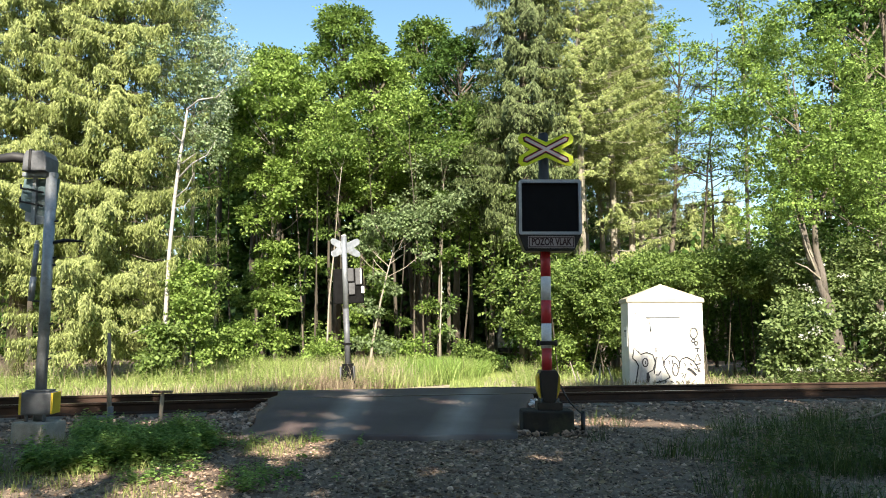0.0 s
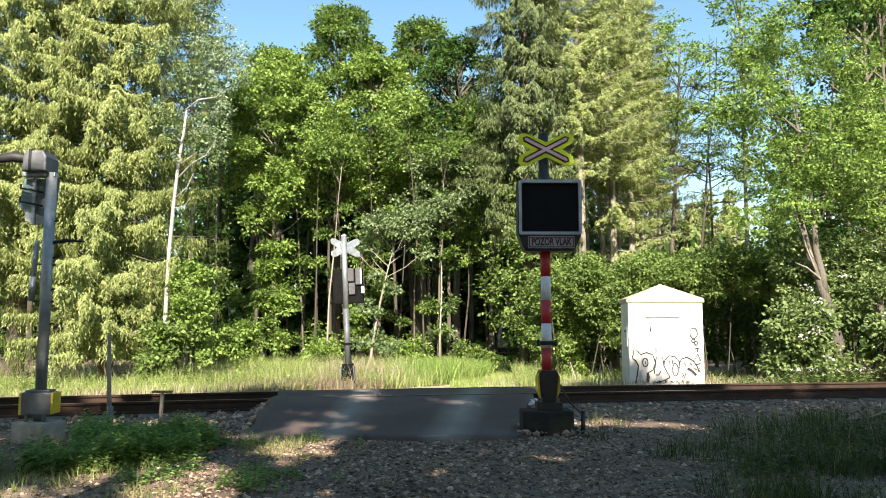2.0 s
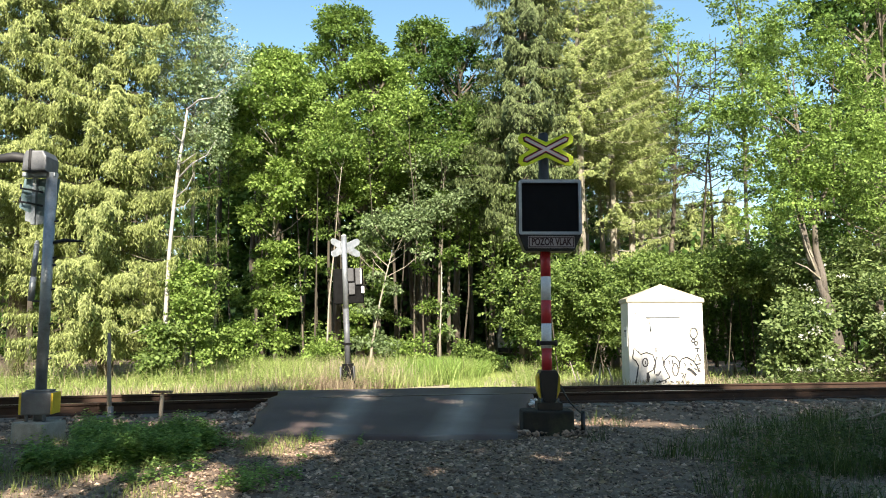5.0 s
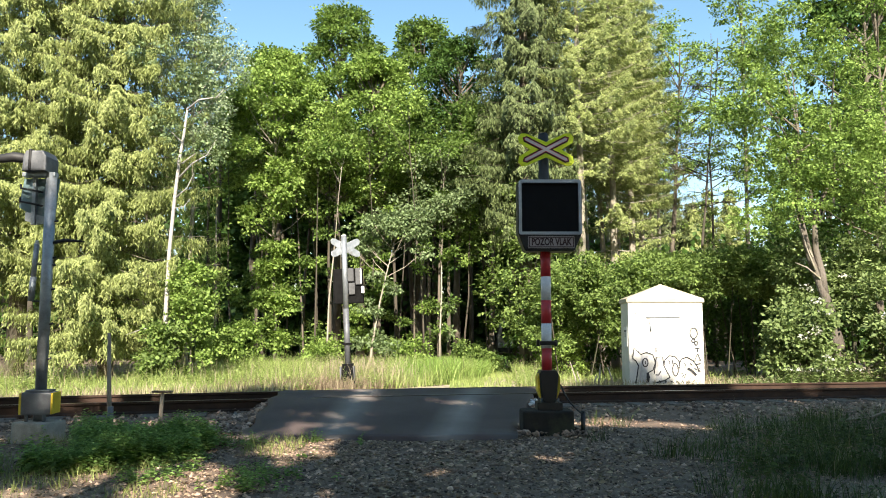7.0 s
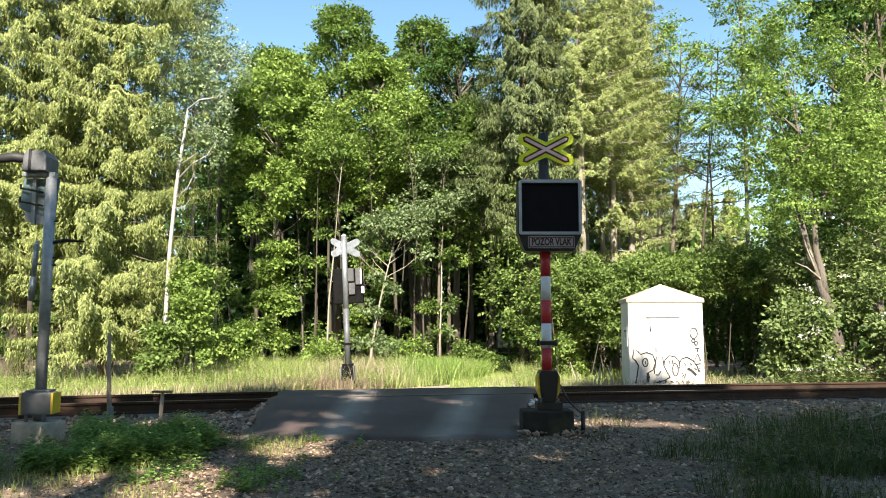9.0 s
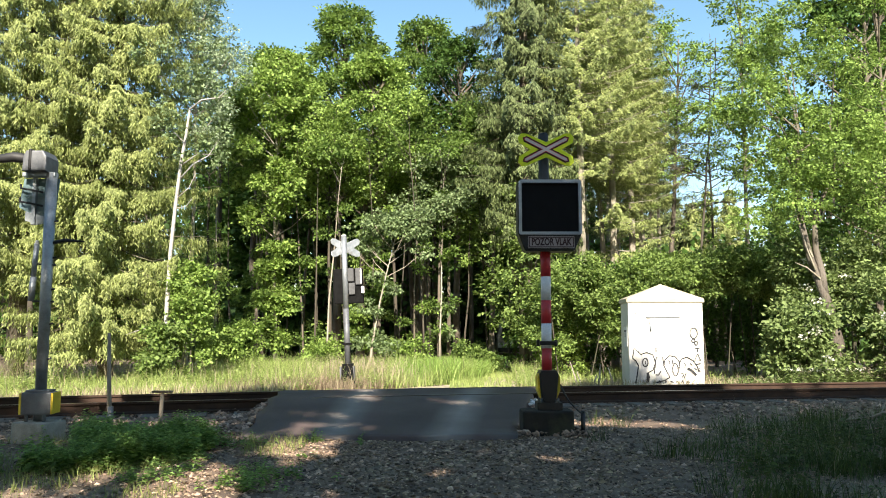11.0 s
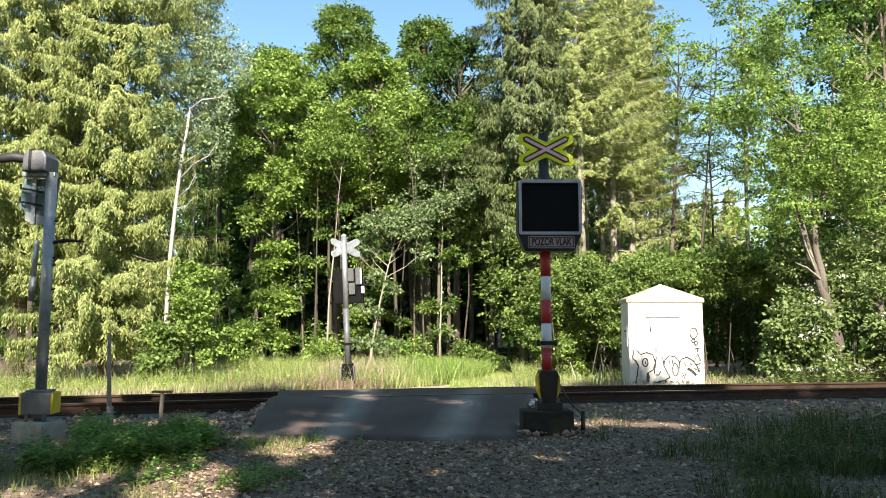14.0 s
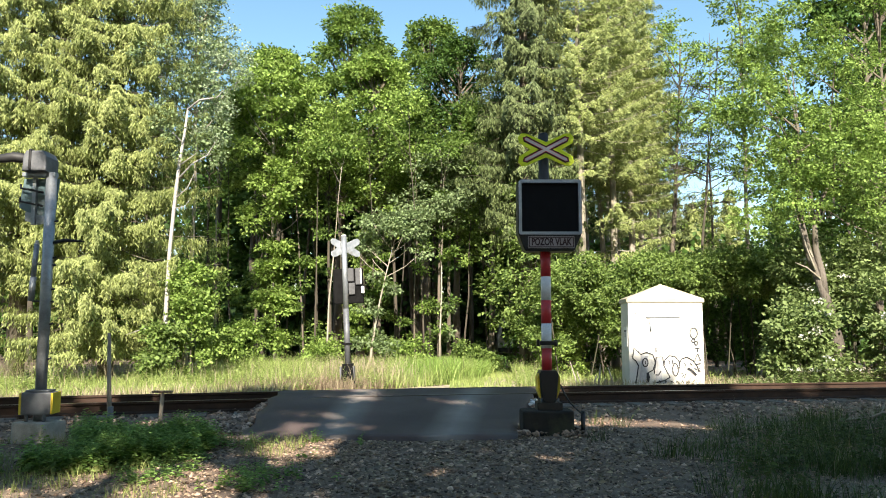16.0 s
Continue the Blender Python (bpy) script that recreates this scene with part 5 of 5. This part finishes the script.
# unseen trees added behind the camera to shade the roadside
for i in range(11):
    x = -23 + i * 3.5
    tall = 0 < x < 6
    n = 60 if x < -4 else 72 if x < 0 else 126 if x < 3 else 140
    broadleaf("shade_tree", x, -6.0 - 1.2 * (i % 2), (15.9 if tall else 14.3) + 0.5 * math.sin(i * 2.3), 1.0, 2.4, "unseen leafy tree added to shade the roadside", M_OAK, M_BARK, 220 + i, n, 58, 0.43, 0.2, cr=0.85 if x < 0 else 0.95, group="wood across the road", sway=("shade", i * 0.8), gaps=GAPS)



# ---- parked van far down the forest track ----
def van():
    v = thing("parked_van", 3.3, 36.0, 0.0, "white van parked far down the forest track", "vehicle")
    side = [(-0.85, 0.35), (0.85, 0.35), (0.86, 1.05), (0.74, 1.75), (0.60, 1.90), (-0.60, 1.90), (-0.74, 1.75), (-0.86, 1.05)]
    part("body", prism(bmesh.new(), side, 0, 4.2, 0.04), M_CARPAINT, v)
    part("windscreen", prism(bmesh.new(), [(-0.70, 1.10), (0.70, 1.10), (0.60, 1.70), (-0.60, 1.70)], -0.012, 0.02, 0.004), M_GLASS, v, "dark windscreen")
    part("bumper", one_box(-0.84, -0.10, 0.38, 0.84, 0.02, 0.60, 0.03), M_BLACK, v)
    for x in (-0.68, 0.68):
        part("headlight", one_box(x - 0.12, -0.03, 0.70, x + 0.12, 0.01, 0.88, 0.02), M_FRAME, v, "clear headlight")
        for y in (0.7, 3.4):
            part("wheel", one_tube([(x - 0.1, y, 0.33), (x + 0.1, y, 0.33)], 0.33, 16), M_RUBBER, v, "black tyre")


van()


# ---- grasses and weeds ----
def blades(name, label, rng, pts, hgt, mat, width=0.012, bend=0.35, category="grass"):
    """Bent grass blades in three tapering steps."""
    n = len(pts)
    a = rng.random(n) * 6.283
    side = np.stack([np.cos(a), np.sin(a), np.zeros(n)], 1)
    b = rng.random(n) * 6.283
    lean = np.stack([np.cos(b), np.sin(b), np.zeros(n)], 1) * (hgt * bend * rng.random(n))[:, None]
    w = width * (0.7 + 0.6 * rng.random(n))[:, None]
    up = np.array([0, 0, 1.0]) * hgt[:, None]
    v = np.empty((n, 5, 3))
    v[:, 0], v[:, 1] = pts - side * w, pts + side * w
    m = pts + up * 0.55 + lean * 0.35
    v[:, 2], v[:, 3] = m + side * w * 0.7, m - side * w * 0.7
    v[:, 4] = pts + up * 0.97 + lean
    i = np.arange(n)[:, None] * 5
    t = np.concatenate([i + [0, 1, 2], i + [0, 2, 3], i + [3, 2, 4]], 1).reshape(-1, 3)
    return tagged(link(name, poly_mesh(name, v.reshape(-1, 3), tris=t), mat), label, category, kind="stuff")


def weeds(name, label, rng, pts, hs, mat, leaf=0.07, per=16):
    """Leafy stalks: a thin stem with leaves in pairs up its length."""
    n = len(pts)
    idx = np.repeat(np.arange(n), per)
    s = np.tile(np.linspace(0.15, 1.0, per), n)
    tilt = rng.normal(size=(n, 2)) * 0.15
    p = pts[idx] + np.stack([tilt[idx, 0] * s * hs[idx], tilt[idx, 1] * s * hs[idx], s * hs[idx]], 1)
    a = rng.random(len(idx)) * 6.283
    d = np.stack([np.cos(a), np.sin(a), 0.2 - 0.5 * rng.random(len(idx))], 1)
    L = leaf * (1.25 - 0.7 * s) * (0.7 + 0.6 * rng.random(len(idx)))
    up = np.tile(np.array([0, 0, 1.0]), (len(idx), 1)) + rng.normal(size=(len(idx), 3)) * 0.3
    return tagged(link(name, leaf_mesh(name, p, d, up, L, L * 0.55), mat), label, "weeds", kind="stuff")


def path_mouth(x, y):
    w = max(0.0, 20.4 - y)
    return y < 20.4 and abs(x - 1.0 - 0.10 * (y - 17) + 0.36 * w) < 0.5 + 0.38 * w


def path_gap(x, y):
    cx = 1.0 + 0.10 * (y - 17) + 0.012 * max(0, y - 20) ** 2
    return abs(x - cx) < 0.42 and y < 30


def lush(x, y):
    return not path_mouth(x, y) and not path_gap(x, y) and noise.noise((x * 0.8, y * 0.8, 6.0)) > -0.3


def dirt_path():
    """The sandy forest track beyond the crossing, two ruts with a ridge between."""
    v, n, m = [], 12, 40
    for j in range(m + 1):
        y = 16.4 + 13 * j / m
        cx = 1.0 + 0.10 * (y - 17) + 0.012 * max(0, y - 20) ** 2
        half = 0.62 + max(0.0, 20.4 - y) * 0.42
        for i in range(n + 1):
            u = -1 + 2 * i / n
            x = cx - 0.36 * max(0.0, 20.4 - y) + u * half * (1 + 0.12 * noise.noise((y, u, 1)))
            v.append((x, y, ground_z(x, y) + 0.05 * (1 - u * u) ** 0.5 - 0.012 + 0.02 * noise.noise((x * 3, y * 3, 0))))
    i = (np.arange(m)[:, None] * (n + 1) + np.arange(n)[None, :]).ravel()[:, None]
    me = poly_mesh("dirt_path", np.array(v), quads=i + np.array([0, 1, n + 2, n + 1]), smooth=True)
    tagged(link("dirt_path", me, M_SAND), "pale sandy forest track leading into the wood", "path", kind="structure")


dirt_path()
rng = np.random.default_rng(300)
p = scatter(rng, 42000, -15, 13, 16.0, 26.5, lambda x, y: track_d(x, y) > 2.9 + 0.5 * noise.noise((x * 1.3, y, 0)) and not path_gap(x, y) and not path_mouth(x, y) and not on_road(x, y, 0.1) and not (3.95 < x < 5.75 and 17.4 < y < 18.9) and (x < 3 or rng.random() < (0.06 if x > 5.6 else 0.35)) and not (x < -7.4 and y > 19.4) and rng.random() < 1.2 - (y - 16) * 0.055)
h = 0.32 + 0.38 * rng.random(len(p)) * (0.6 + 0.4 * np.sin(p[:, 0] * 1.3) * np.sin(p[:, 1]))
h = np.where(np.hypot(p[:, 0] + 2.1, p[:, 1] - 17.4) < 0.9, h * 0.25, h)
h = np.where(p[:, 0] > 3.2, h * 0.55, h) * np.clip(0.45 + (p[:, 1] - 16.5) * 0.17, 0.30, 1.05)
h = h * np.array([0.72 + 0.75 * max(-0.5, noise.noise((a * 0.9, b * 0.9, 8.0)) + 0.5 * noise.noise((a * 2.6, b * 2.6, 4.0))) + 0.15 for a, b, _ in p])
h = np.where(p[:, 0] < -7.2, h * 0.6, h)
blades("meadow_grass", "tall sunlit yellow-green meadow grass beyond the track", rng, p, h, M_GRASS, 0.007, 1.0)
p = scatter(rng, 7000, -1.3, 1.7, 19.6, 25.5, lush)
blades("lush_grass", "lush fresh green grass beside the forest track", rng, p, 0.25 + 0.4 * rng.random(len(p)), M_LUSH, 0.008, 0.8)
p = scatter(rng, 9000, -14, 12, 15.4, 19.2, lambda x, y: 1.9 < track_d(x, y) < 4.0 and not path_mouth(x, y) and not on_road(x, y, 0.1) and not path_gap(x, y))
blades("dry_verge_grass", "short dry straw-coloured grass along the far rail", rng, p, 0.08 + 0.26 * rng.random(len(p)) ** 2, M_DRY, 0.008, 0.7)
p = scatter(rng, 3600, -4.6, -0.5, 16.4, 18.7, lambda x, y: track_d(x, y) > 2.1 and not path_mouth(x, y) and not on_road(x, y, 0.1) and rng.random() < 0.25 + math.exp(-((x + 2.2) / 1.0) ** 2))
blades("dead_verge_weeds", "short dead brown weeds along the track by the far signal", rng, p, 0.06 + 0.30 * rng.random(len(p)) ** 1.5, M_DEAD, 0.007, 0.9)
p = scatter(rng, 1500, -4.4, 0.6, 18.4, 21.0, lambda x, y: not path_mouth(x, y) and rng.random() < math.exp(-((x + 2.0) / 0.85) ** 2 - ((y - 19.5) / 0.9) ** 2))
blades("dry_weeds", "tall faded brown weeds beside the far signal", rng, p, 0.2 + 0.65 * rng.random(len(p)) ** 1.3, M_DRY, 0.006, 0.55)
p = scatter(rng, 4200, -14, 2.5, 17.0, 24, lambda x, y: track_d(x, y) > 3.2 and not path_mouth(x, y) and not path_gap(x, y) and noise.noise((x * 0.7, y * 0.7, 12.0)) > -0.05)
weeds("meadow_herbs", "leafy herbs scattered through the meadow grass", rng, p, 0.15 + 0.4 * rng.random(len(p)), M_MEADOWLEAF, 0.065, 9)
p = scatter(rng, 1400, -14, 2.5, 17.0, 24, lambda x, y: track_d(x, y) > 3.3 and not path_mouth(x, y) and not path_gap(x, y))
blades("seed_stalks", "faded seed stalks standing in the meadow grass", rng, p, 0.4 + 0.4 * rng.random(len(p)), M_DRY, 0.004, 0.5)
p = scatter(rng, 3600, -0.6, 2.4, 17.4, 27, lambda x, y: (path_gap(x, y) and rng.random() < 0.4) or (18 < y < 21 and 0.15 < x < 0.95 and rng.random() < 0.8))
blades("path_grass", "short grass on the forest track", rng, p, 0.05 + 0.16 * rng.random(len(p)), M_GRASS, 0.006, 0.6)
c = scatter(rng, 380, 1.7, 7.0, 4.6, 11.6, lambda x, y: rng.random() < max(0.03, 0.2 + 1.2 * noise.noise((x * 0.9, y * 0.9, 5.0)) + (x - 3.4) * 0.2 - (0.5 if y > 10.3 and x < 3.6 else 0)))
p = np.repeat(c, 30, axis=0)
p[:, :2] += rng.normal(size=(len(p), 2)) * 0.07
blades("shaded_verge_grass", "thin green grass tufts, darkened for the shade on the verge", rng, p, 0.08 + 0.27 * rng.random(len(p)) ** 1.4, M_VERGE_SHADE, 0.0035, 1.1)
p = scatter(rng, 260, 2.6, 5.8, 6.5, 11.0, lambda x, y: x > 3.5 or y < 9.5)
blades("verge_straw", "single dry stalks on the shaded verge", rng, p, 0.2 + 0.3 * rng.random(len(p)), M_DRY, 0.0025, 0.6)
p = scatter(rng, 3600, -5.0, -1.2, 5.6, 9.6, lambda x, y: noise.noise((x * 1.1, y * 1.1, 2.0)) > 0.02 and x < -1.4 - 0.2 * (9.6 - y))
blades("roadside_grass", "patchy short grass at the roadside", rng, p, 0.04 + 0.11 * rng.random(len(p)), M_SIDE, 0.003, 1.1)


p = scatter(rng, 1900, -4.7, -2.1, 7.1, 9.9, lambda x, y: noise.noise((x * 1.6, y * 1.6, 1.0)) > -0.25 and ((x + 3.55) / 1.1) ** 2 + ((y - 8.3 - 0.2 * (x + 3.5)) / 1.2) ** 2 < 1 and math.hypot(x + 4.62, y - 9.3) > 0.5 and (y < 7.7 or x > -0.45 * y))
weeds("nettles", "dense green nettles in shade beside the signal", rng, p, (0.13 + 0.32 * rng.random(len(p))) * np.clip(1.0 - (p[:, 1] - 8.4) * 0.35, 0.5, 1.0) * (0.8 + 0.35 * np.sin(p[:, 0] * 5) * np.sin(p[:, 1] * 4)), M_WEED, 0.068, 18)
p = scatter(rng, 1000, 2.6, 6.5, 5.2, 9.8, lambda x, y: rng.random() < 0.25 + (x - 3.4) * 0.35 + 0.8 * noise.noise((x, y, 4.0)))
weeds("verge_weeds", "low leafy weeds on the verge, darkened for deep shade", rng, p, 0.10 + 0.26 * rng.random(len(p)), M_VERGE_SHADE, 0.07, 14)
p = scatter(rng, 260, -3.0, -0.9, 6.4, 10.2, lambda x, y: noise.noise((x * 1.5, y * 1.5, 7.0)) > 0.1 and not on_road(x, y, 0.1) and math.hypot(x + 1.5, y - 8.8) > 0.55)
weeds("small_weeds", "scattered small weeds on the gravel", rng, p, 0.06 + 0.12 * rng.random(len(p)), M_WEED, 0.05, 10)
p = scatter(rng, 1100, 6.0, 12.5, 15.9, 18.6, lambda x, y: track_d(x, y) > 1.8 and (x > 7.4 or rng.random() < 0.4))
weeds("flowering_herbs", "pale flowering herbs along the far rail", rng, p, (0.2 + 0.3 * rng.random(len(p))) * np.where(p[:, 0] < 7.4, 0.6, 1.0), M_ELDER, 0.10, 12)
p = p[p[:, 0] > 7.4]
p[:, 2] += 0.42
q = clump_leaves(rng, p[::8], np.full(len(p[::8]), 0.05), 9, 0.035, 0.5, 1)
tagged(link("herb_blossom", leaf_mesh("herb_blossom", *q), M_FLOWER), "small white blossom on the herbs", "flowers", kind="stuff")
p = scatter(rng, 1800, -7.5, 3, 20.5, 27, lambda x, y: not path_gap(x, y) and rng.random() < (y - 20) / 6)
weeds("forest_edge_herbs", "leafy green herbs at the forest edge", rng, p, 0.2 + 0.4 * rng.random(len(p)), M_MAPLE, 0.09, 14)


# ---- sway in the wind ----
# sideways drift of the tops in thousandths of the distance, every half second; the unseen stretches run on smoothly
SWAY_T = [0, 0.5, 1, 1.5, 2, 2.5, 3, 3.5, 4, 5.2, 6.5, 7, 7.5, 8, 8.5, 9, 10.2, 11.5, 12, 12.5, 13, 13.5, 14, 14.5, 15, 15.5, 16]
SWAY = {
    "oak_a": [0, -2, -4, -6, -6, -6, -4, -2, -1, -1, -2, -4, -4, -4, -2, -1, 1, 2, 2, 1, 1, 0, 1, 5, 10, 14, 17],
    "oak_b": [0, -2, -4, -6, -7, -7, -6, -4, -2, -3, -4, -5, -5, -5, -4, -3, -1, 0, 0, 1, 1, 2, 3, 5, 8, 11, 13],
    "oak_c": [0, 0, 2, 3, 5, 6, 6, 7, 7, 6, 5, 5, 5, 6, 7, 8, 9, 8, 7, 7, 5, 3, 2, 1, 0, 0, 0],
    "birch": [0, 0, 0, -1, -1, -1, -1, -1, 0, 0, 0, 0, 0, 0, 0, 1, 3, 5, 5, 5, 5, 5, 5, 4, 4, 2, 1],
    "aspen": [0, 0, -1, -2, -2, -2, -1, -1, 0, 1, 0, -1, -1, 0, 1, 2, 4, 6, 7, 7, 6, 5, 4, 4, 5, 6, 7],
    "willow": [0, 0, 0, 0, 0, 0, -1, -2, -2, -2, -2, -2, -2, -2, -3, -3, -3, -2, -2, -2, -3, -4, -4, -5, -5, -4, -3],
    "sapling": [0, 0, 0, 0, -1, -1, -1, -2, -2, -2, -2, -2, -2, -2, -2, -2, -2, -2, -2, -2, -2, -2, -2, -2, -3, -3, -3],
}
LIVELY = {"spruce": (0.05, 3.3), "gentle": (0.12, 3.9), "ash": (0.22, 2.9), "branch": (0.55, 1.9), "small": (0.35, 2.1), "shade": (0.35, 3.1)}


def motions():
    for ob, (x, y), (key, ph), h, depth in SWAYING:
        rows = []
        if key in SWAY:
            for t, s in zip(SWAY_T, SWAY[key]):
                rows.append((t, pose(x, y, 0, 0, math.degrees(s * 0.00071 * depth / h), 0)))
        else:
            amp, per = LIVELY[key]
            for k in range(33):
                t = k * 0.5
                a = amp * (math.sin(6.283 * t / per + ph) * 0.7 + 0.5 * math.sin(6.283 * t / (per * 2.37) + ph * 2.1))
                b = amp * 0.5 * math.sin(6.283 * t / (per * 1.31) + ph * 1.7)
                rows.append((t, pose(x, y, 0, b, a, 0)))
        walk(ob, rows)


motions()
